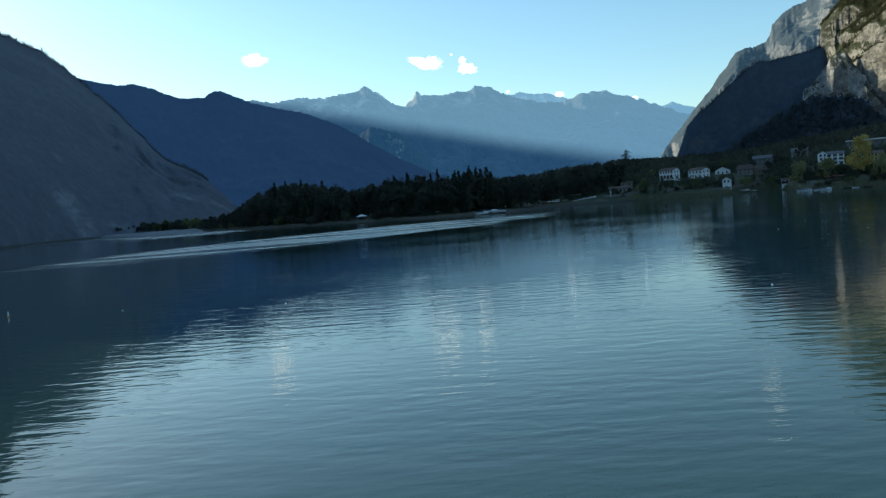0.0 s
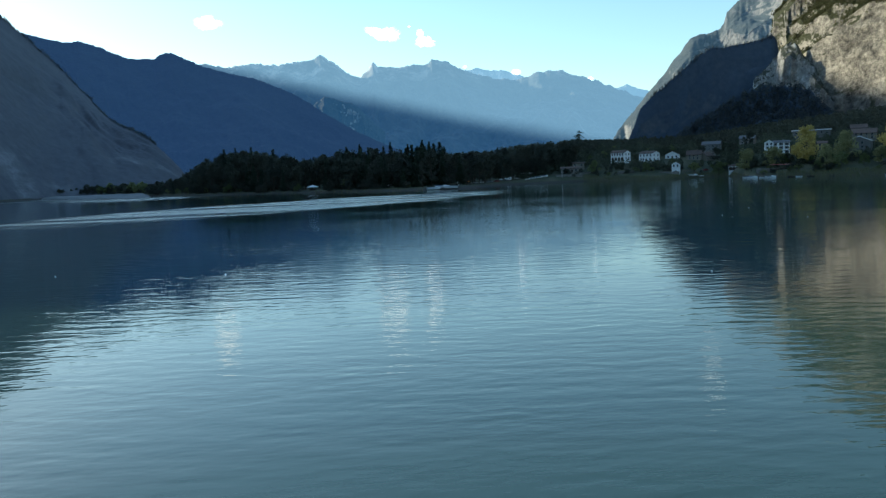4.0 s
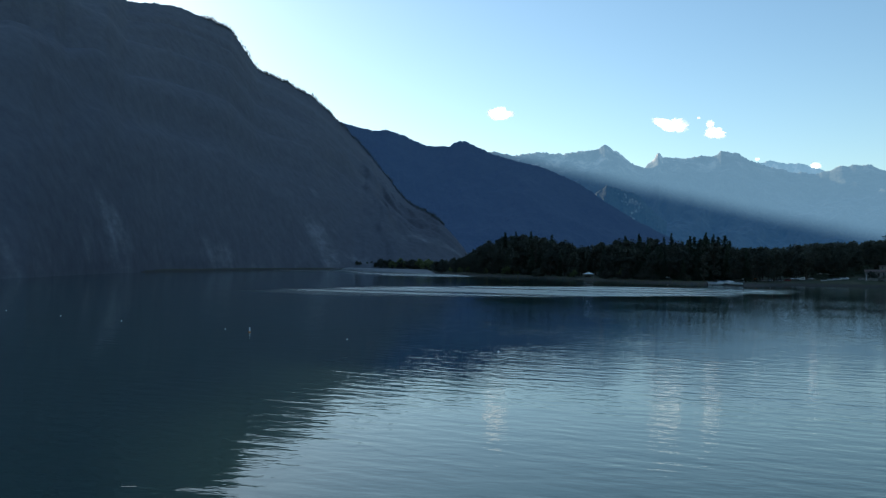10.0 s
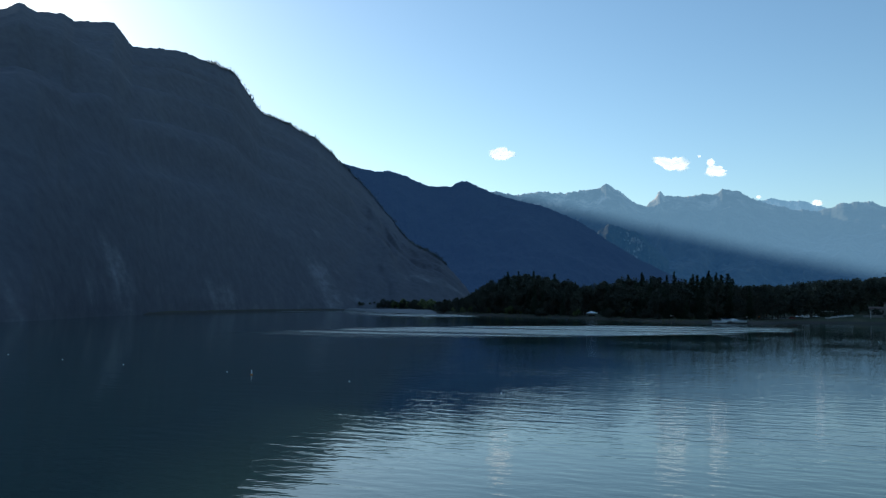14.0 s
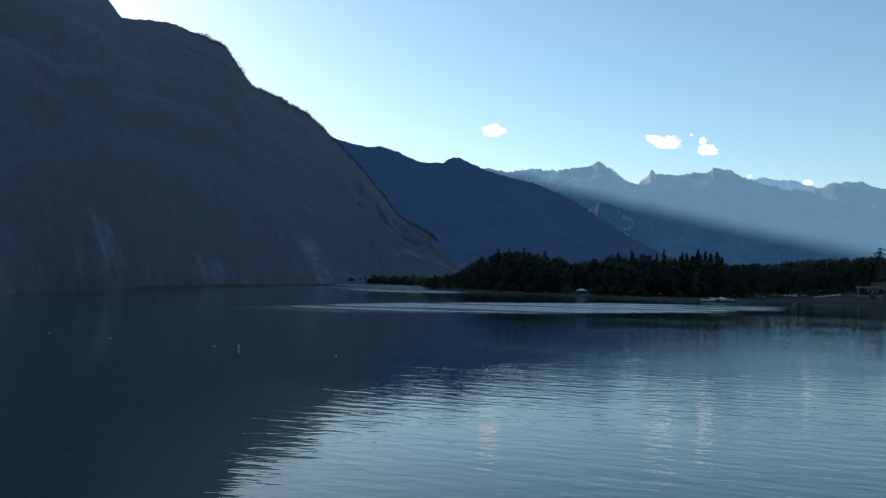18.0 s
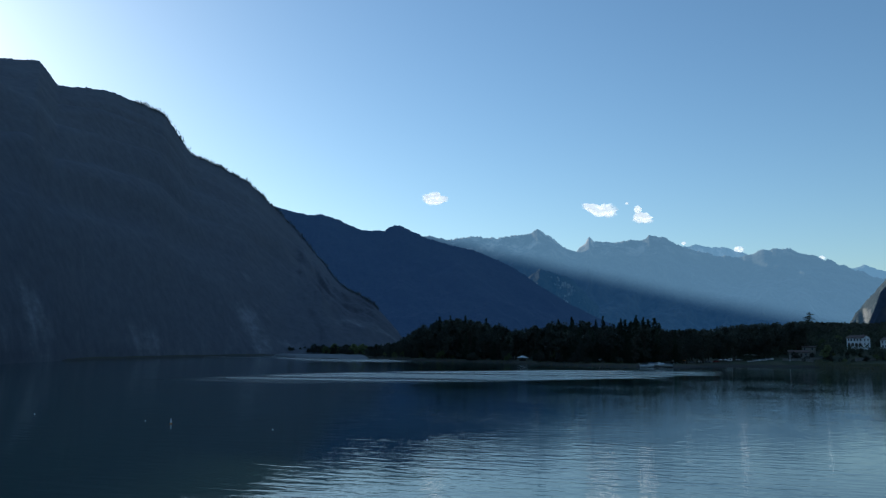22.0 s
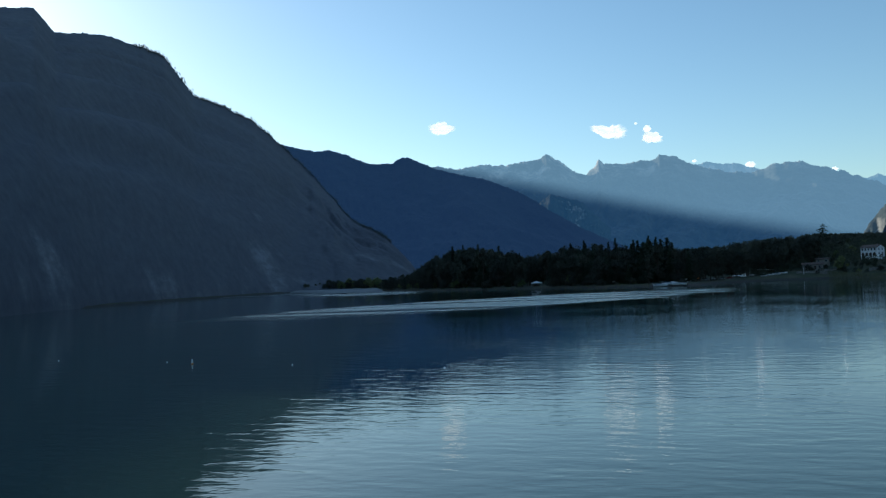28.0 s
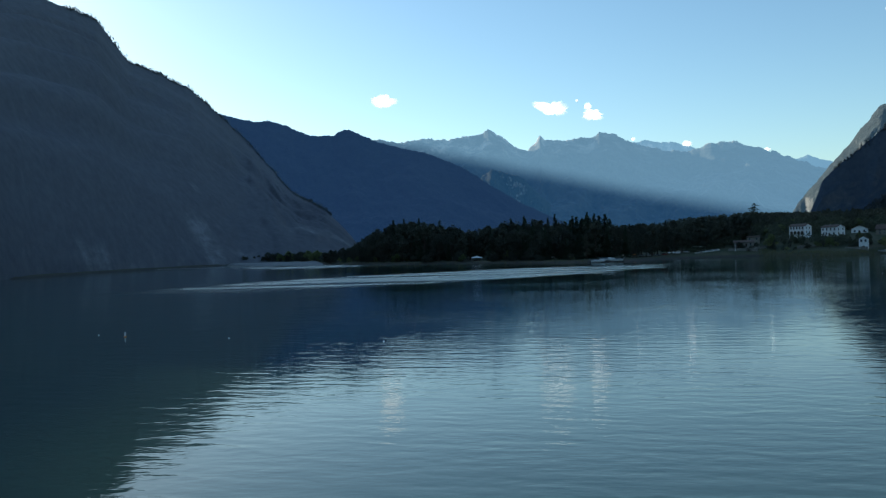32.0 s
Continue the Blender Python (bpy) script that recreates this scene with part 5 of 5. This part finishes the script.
def jetty(az, d, length, wide, turn):
    x, y = at(az, d)
    j = thing("jetty", "weathered plank jetty on posts at the shore", "jetty", "jetties")
    j.matrix_basis = pose(x, y, 0, 0, 0, turn)
    plank = boxes("plank", old_boards, (-0.115, 0.115, -wide / 2, wide / 2, 0.72, 0.77))
    post = boxes("post", dark_wood, (-0.09, 0.09, -0.09, 0.09, -5, 1.25), bevel=0.02)
    for k in range(int(length / 0.25)):
        part("plank", plank, j).location = (-length / 2 + 0.25 * k, 0, 0)
    for s in (-1, 1):
        part("beam", boxes("beam", dark_wood, (-length / 2, length / 2, s * wide * 0.42 - 0.06, s * wide * 0.42 + 0.06, 0.5, 0.715)), j)
        for k in range(int(length / 3) + 1):
            part("post", post, j).location = (-length / 2 + 3 * k, s * (wide / 2 + 0.1), 0)


jetty(24.3, 560, 18, 2.2, 65)
jetty(28.4, 541, 9, 1.6, 62)
jetty(32.0, 512, 12, 1.8, 60)


# ---- the bathing beach ----
def pavilion(az, d):
    x, y = at(az, d)
    p = thing("pavilion", "white canvas pavilion on thin posts on the beach", "pavilion")
    p.matrix_basis = pose(x, y, on_land(x, y), 0, 0, -az)
    bm = bmesh.new()
    tip = bm.verts.new((0, 0, 4.1))
    rim_low = [bm.verts.new((4.0 * u, 2.6 * v, 2.7)) for u, v in ((-1, -1), (0, -1.06), (1, -1), (1.06, 0), (1, 1), (0, 1.06), (-1, 1), (-1.06, 0))]
    hem = [bm.verts.new((v.co.x * 1.01, v.co.y * 1.01, 2.35)) for v in rim_low]
    for k in range(8):
        j = (k + 1) % 8
        bm.faces.new((rim_low[k], rim_low[j], tip))
        bm.faces.new((hem[k], hem[j], rim_low[j], rim_low[k]))
    part("canopy", finish(bm, "canopy", white_paint), p)
    for u in (-3.9, 3.9):
        for v in (-2.5, 2.5):
            part("post", boxes("post", grey_paint, (u - 0.06, u + 0.06, v - 0.06, v + 0.06, -0.4, 2.6)), p)
    part("counter", boxes("counter", dark_wood, (-2.4, 2.4, -0.3, 0.5, -0.3, 1.1), bevel=0.03), p)


pavilion(-5.5, 648)


def wheel_mesh(radius, wide):
    bm = bmesh.new()
    bmesh.ops.create_cone(bm, cap_ends=True, segments=14, radius1=radius, radius2=radius, depth=wide, matrix=pose(0, 0, 0, 90))
    return finish(bm, "wheel", black_rubber)


WHEEL = wheel_mesh(0.32, 0.2)


def car(label, mat):
    c = thing("car", label, "car", "parked cars")
    part("body", prism("body", mat, [(-2.1, 0.28), (2.1, 0.28), (2.12, 0.75), (1.2, 0.9), (-2.0, 0.95), (-2.12, 0.6)], 1.7), c).location = (0, -0.85, 0)
    cabin = part("cabin", prism("cabin", window_glass, [(-1.75, 0.95), (0.95, 0.90), (0.35, 1.42), (-1.35, 1.45)], 1.46), c)
    cabin.location = (0, -0.73, 0)
    part("roof", boxes("roof", mat, (-1.35, 0.36, -0.70, 0.70, 1.45, 1.50)), cabin).location = (0, 0.73, 0)
    for u in (-1.3, 1.3):
        for v in (-0.78, 0.78):
            part("wheel", WHEEL, c).location = (u, v, 0.32)
    return c


def caravan(label):
    c = thing("caravan", label, "caravan", "caravans")
    part("body", prism("body", white_paint, [(-2.4, 0.45), (2.1, 0.45), (2.5, 1.1), (2.2, 2.4), (-2.2, 2.5), (-2.5, 1.2)], 2.1), c).location = (0, -1.05, 0)
    for u in (-1.2, 1.0):
        part("window", boxes("window", window_glass, (u - 0.5, u + 0.5, -1.08, -1.04, 1.35, 1.95)), c)
    for v in (-0.95, 0.95):
        part("wheel", WHEEL, c).location = (0, v, 0.32)
    part("drawbar", boxes("drawbar", grey_paint, (2.4, 3.5, -0.06, 0.06, 0.42, 0.5)), c)
    return c


CARS = [car("white car parked under the trees", white_paint), car("grey car parked under the trees", grey_paint), car("dark red car parked under the trees", red_paint)]
VAN = caravan("white caravan parked under the trees")


def stand(ob, az, d, turn):
    x, y = at(az, d)
    return pose(x, y, on_land(x, y), 0, 0, turn)


for ob, az, d, turn in ((CARS[0], 6.1, 640, 20), (CARS[1], 6.6, 642, 160), (CARS[2], 7.1, 648, 10), (VAN, 4.6, 600, 15)):
    ob.matrix_basis = stand(ob, az, d, turn)
for ob, az, d, turn in ((VAN, 7.9, 652, -10), (CARS[0], 8.5, 660, 5), (CARS[1], 5.6, 622, 30), (CARS[0], 9.1, 668, 175), (CARS[2], 20.9, 650, 30), (CARS[0], 26.8, 600, -20)):
    copy_thing(ob, stand(ob, az, d, turn))


def parasol(az, d, mat, label):
    x, y = at(az, d)
    p = thing("parasol", label, "parasol", "beach parasols")
    p.matrix_basis = pose(x, y, on_land(x, y), 0, 0, 10 * az)
    part("pole", boxes("pole", grey_paint, (-0.04, 0.04, -0.04, 0.04, -0.4, 2.5)), p)
    bm = bmesh.new()
    tip = bm.verts.new((0, 0, 2.75))
    ring = [bm.verts.new((1.5 * math.cos(a), 1.5 * math.sin(a), 2.2)) for a in np.linspace(0, 2 * math.pi, 9)[:-1]]
    hem = [bm.verts.new((v.co.x, v.co.y, 2.05)) for v in ring]
    for k in range(8):
        bm.faces.new((ring[k], ring[(k + 1) % 8], tip))
        bm.faces.new((hem[k], hem[(k + 1) % 8], ring[(k + 1) % 8], ring[k]))
    part("canopy", finish(bm, "canopy", mat), p)


parasol(5.2, 600, orange_paint, "yellow-orange beach parasol above the landing")
parasol(7.4, 634, white_paint, "white beach parasol under the trees")
parasol(7.7, 636, white_paint, "white beach parasol under the trees")
parasol(-0.3, 592, white_paint, "white beach parasol by the wood")


def long_tent(az, d):
    """A long white awning roof on posts behind the landing."""
    x, y = at(az, d)
    t = thing("awning", "long white awning roof on posts at the landing", "awning")
    t.matrix_basis = pose(x, y, on_land(x, y), 0, 0, -az)
    part("roof", prism("roof", white_paint, [(-2.2, 2.6), (0, 3.2), (2.2, 2.6), (2.2, 2.7), (0, 3.3), (-2.2, 2.7)], 15, "x"), t).location = (-7.5, 0, 0)
    for u in (-7.2, -2.4, 2.4, 7.2):
        for v in (-2.0, 2.0):
            part("post", boxes("post", grey_paint, (u - 0.05, u + 0.05, v - 0.05, v + 0.05, -0.5, 2.62)), t)


long_tent(9.3, 672)


def flag_pole(az, d, tall):
    x, y = at(az, d)
    p = thing("mast", "slim white mast by the terraces", "mast")
    p.matrix_basis = pose(x, y, on_land(x, y), 0, 0, 0)
    bm = bmesh.new()
    tapered(bm, [(0, 0, -0.4), (0, 0, tall * 0.5), (0, 0, tall)], [0.16, 0.13, 0.09], 8)
    part("pole", finish(bm, "pole", white_paint), p)
    part("base", boxes("base", field_stone, (-0.4, 0.4, -0.4, 0.4, -0.5, 0.25), bevel=0.04), p)


flag_pole(11.55, 652, 4.5)


# ---- lakeside terrace and railing ----
def terrace_bar(az, d):
    """A low wooden deck with red awnings at the water."""
    x, y = at(az, d)
    z = on_land(x, y) + 0.5
    t = thing("lakeside_terrace", "wooden lakeside terrace under red awnings", "terrace")
    t.matrix_basis = pose(x, y, z, 0, 0, -az)
    for k in range(24):
        part("deck_board", boxes("deck_board", old_boards, (-6 + 0.5 * k, -5.55 + 0.5 * k, -3, 3, -0.08, 0.0)), t)
    part("deck_frame", boxes("deck_frame", dark_wood, (-6, 6, -2.9, 2.9, -2.0, -0.09)), t)
    for u in (-4.2, 0, 4.2):
        a = part("awning", prism("awning", red_paint, [(-2.0, 2.2), (2.0, 2.6), (2.0, 2.66), (-2.0, 2.26)], 3.8, "x"), t, "faded red awning cloth")
        a.location = (u - 1.9, 0, 0)
        for v in (-1.9, 1.9):
            part("post", boxes("post", grey_paint, (u - 0.05, u + 0.05, v - 0.05, v + 0.05, 0, 2.2 if v < 0 else 2.58)), t)
    for u in (-3.5, -0.5, 2.6):
        part("bench", boxes("bench", dark_wood, (u - 0.8, u + 0.8, -0.3, 0.3, 0.4, 0.46), (u - 0.7, u - 0.6, -0.25, 0.25, 0, 0.4), (u + 0.6, u + 0.7, -0.25, 0.25, 0, 0.4)), t)


terrace_bar(25.4, 574)


def railing(az0, az1, d0, d1):
    """A white road railing above the shore."""
    (xa, ya), (xb, yb) = at(az0, d0), at(az1, d1)
    n = int(math.hypot(xb - xa, yb - ya) / 2.5)
    r = thing("railing", "white road railing above the shore", "railing")
    post = boxes("post", white_paint, (-0.07, 0.07, -0.07, 0.07, -0.5, 1.05), bevel=0.015)
    turn = math.degrees(math.atan2(yb - ya, xb - xa))
    for k in range(n + 1):
        x, y = xa + (xb - xa) * k / n, ya + (yb - ya) * k / n
        part("post", post, r).matrix_basis = pose(x, y, on_land(x, y), 0, 0, turn)
    for low, thick in ((0.45, 0.05), (0.92, 0.06)):
        for k in range(n):
            x, y, u, v = xa + (xb - xa) * k / n, ya + (yb - ya) * k / n, xa + (xb - xa) * (k + 1) / n, ya + (yb - ya) * (k + 1) / n
            z, w = on_land(x, y) + low, on_land(u, v) + low
            length, slope = math.dist((x, y, z), (u, v, w)), math.degrees(math.asin((w - z) / math.dist((x, y, z), (u, v, w))))
            rail = part("rail", boxes("rail", white_paint, (0, length, -thick, thick, -thick, thick)), r)
            rail.matrix_basis = pose(x, y, z, 0, 0, turn) @ pose(0, 0, 0, 0, -slope, 0)


railing(30.9, 34.5, 552, 536)


# ---- buoys ----
def uv_ball(bm, radius, at_z, squash=1.0):
    bmesh.ops.create_uvsphere(bm, u_segments=14, v_segments=9, radius=radius, matrix=Matrix.Translation((0, 0, at_z)) @ Matrix.Diagonal((1, 1, squash, 1)))


def mooring_buoy():
    b = thing("mooring_buoy", "white round mooring buoy floating on the lake", "buoy", "buoys on the lake")
    bm = bmesh.new()
    uv_ball(bm, 0.145, 0.04, 0.9)
    part("float", finish(bm, "float", white_paint, True), b)
    bm = bmesh.new()
    tapered(bm, [(0, 0, 0.19), (0, 0, 0.27)], [0.03, 0.03], 8)
    part("eye", finish(bm, "eye", grey_paint), b)
    return b


def marker_buoy():
    b = thing("marker_buoy", "tall white and orange marker buoy on the lake", "buoy", "buoys on the lake")
    bm = bmesh.new()
    uv_ball(bm, 0.22, 0.02, 0.8)
    part("float", finish(bm, "float", orange_paint, True), b)
    bm = bmesh.new()
    tapered(bm, [(0, 0, 0.14), (0, 0, 0.4), (0, 0, 0.75)], [0.13, 0.11, 0.08], 12)
    part("top_mark", finish(bm, "top_mark", white_paint), b)
    return b


first_buoy = mooring_buoy()
first_buoy.matrix_basis = pose(-46, 114, 0, 4, 3, 10) @ Matrix.Diagonal((0.72, 0.72, 0.72, 1))
for x, y in ((-130, 139), (-111, 132), (-94, 127), (-70, 121), (-22, 107), (1, 100), (34, 88), (71, 177), (82, 161), (87, 200), (104, 285)):
    copy_thing(first_buoy, pose(x, y, 0, 4, 3, x))
marker_buoy().matrix_basis = pose(-64, 118, 0, 6, 4, 0)


# ---- trees and bushes of the village ----
for kind, n, az, d, height, wide in (("yellow", 0, 32.0, 556, 25, 0.95), ("yellow", 1, 27.0, 588, 25, 1.0), ("willow", 0, 29.2, 570, 19, 0.95), ("willow", 1, 23.4, 606, 16, 1.1), ("willow", 1, 25.0, 590, 14, 1.25),
                                     ("willow", 0, 28.1, 566, 14, 1.0), ("green", 0, 21.7, 640, 11, 1.1), ("yellow", 0, 35.2, 540, 22, 0.9), ("yellow", 1, 38.5, 520, 20, 1.0), ("willow", 1, 31.1, 545, 11, 1.0), ("willow", 0, 33.3, 532, 9, 1.1),
                                     ("green", 1, 30.2, 546, 8, 1.1), ("broad", 0, 20.7, 700, 11, 1.1), ("broad", 1, 21.6, 694, 12, 1.1), ("broad", 2, 22.6, 684, 14, 1.1), ("broad", 0, 23.6, 690, 17, 1.0), ("green", 2, 20.2, 640, 8, 1.3),
                                     ("willow", 1, 34.4, 520, 13, 1.0), ("willow", 0, 36.5, 500, 15, 1.0), ("green", 0, 27.6, 562, 6, 1.5)):
    x, y = at(az, d)
    plant(kind, n, x, y, height, 37 * az, wide)


def gardens():
    rng = random.Random(9)
    taken = []
    tries = 0
    while len(taken) < 150 and tries < 6000:
        tries += 1
        az = rng.uniform(11.5, 42)
        d = float(shore_at(az)) + rng.uniform(12, 190)
        x, y = at(az, d)
        height = rng.uniform(5, 12)
        z = on_land(x, y)
        bad = any((x - u) ** 2 + (y - v) ** 2 < 30 for u, v in taken)
        for ha, hd, half, hz in HOUSES:
            if abs(az - ha) < half + 0.4:
                if abs(d - hd) < 9:
                    bad = True
                if d < hd and (z + height - 12) / d > (hz + 1.0 - 12) / hd:
                    bad = True
        if bad:
            continue
        taken.append((x, y))
        pick = rng.random()
        kind = "green" if pick < 0.45 else "broad" if pick < 0.85 else "slim" if pick < 0.95 else "spruce"
        plant(kind, rng.randrange(3), x, y, height, rng.uniform(0, 360), rng.uniform(0.9, 1.3))
    for _ in range(120):
        az = rng.uniform(11, 40)
        d = float(shore_at(az)) + rng.uniform(5, 30)
        if any(abs(az - ha) < half + 0.2 and d < hd for ha, hd, half, _ in HOUSES if hd < 625):
            continue
        x, y = at(az, d)
        plant("bush", rng.randrange(3), x, y, rng.uniform(1.6, 4.2), rng.uniform(0, 360), rng.uniform(1.0, 1.6))


gardens()


def village_woods():
    """Thickets and garden trees that fill the slope between the houses."""
    rng = np.random.default_rng(19)
    points, sizes = [], []
    for _ in range(4600):
        az = rng.uniform(8.5, 45)
        inland = rng.uniform(30, 190)
        d = float(shore_at(az)) + inland
        x, y = at(az, d)
        z, top = on_land(x, y), rng.uniform(2.2, 6.5) + inland * 0.02
        bad = False
        for ha, hd, half, hz in HOUSES:
            if abs(az - ha) < half + 0.35 and (abs(d - hd) < 8 or d < hd and (z + top - 12) / d > (hz + 1.4 - 12) / hd):
                bad = True
                break
        if bad:
            continue
        m = 60
        t, turn = rng.uniform(0, 1, m), rng.uniform(0, 6.28, m)
        rad = top * rng.uniform(0.3, 0.5) * np.sqrt(np.clip(1 - (2 * t - 0.9) ** 2, 0.05, 1)) * rng.uniform(0.5, 1.05, m)
        points.append(np.stack([x + rad * np.cos(turn), y + rad * np.sin(turn), z + 0.3 + (top - 0.3) * t], 1))
        sizes.append(rng.uniform(0.4, 0.85, m))
    verts, faces = sprays(np.concatenate(points), np.concatenate(sizes), rng)
    tagged(new("garden_thickets", mesh_of("garden_thickets", verts, faces, garden_leaves)), "dark thickets and garden trees between the houses", "thicket", kind="stuff")


village_woods()


def reeds():
    """Reed beds along the bank, more than anyone could count."""
    rng = np.random.default_rng(15)
    verts, faces = [], []
    for _ in range(9000):
        az = rng.uniform(13, 38) if rng.random() < 0.92 else rng.uniform(-15, 2)
        if 23.3 < az < 25.2:
            continue
        d = float(shore_at(az)) + rng.uniform(-3, 9)
        x, y = at(az, d)
        z = float(land(x, y))
        tall, a, lean = rng.uniform(0.6, 1.5), rng.uniform(0, 6.28), rng.normal(0, 0.25, 2)
        u, v = 0.09 * math.cos(a), 0.09 * math.sin(a)
        k = len(verts)
        verts += [(x - u, y - v, z - 0.2), (x + u, y + v, z - 0.2), (x + u + lean[0], y + v + lean[1], z + tall), (x - u * 0.3 + lean[0], y - v * 0.3 + lean[1], z + tall * 1.05)]
        faces.append((k, k + 1, k + 2, k + 3))
    tagged(new("reeds", mesh_of("reeds", verts, faces, reed_blades)), "pale green reeds along the bank", "reeds", kind="stuff")


reeds()
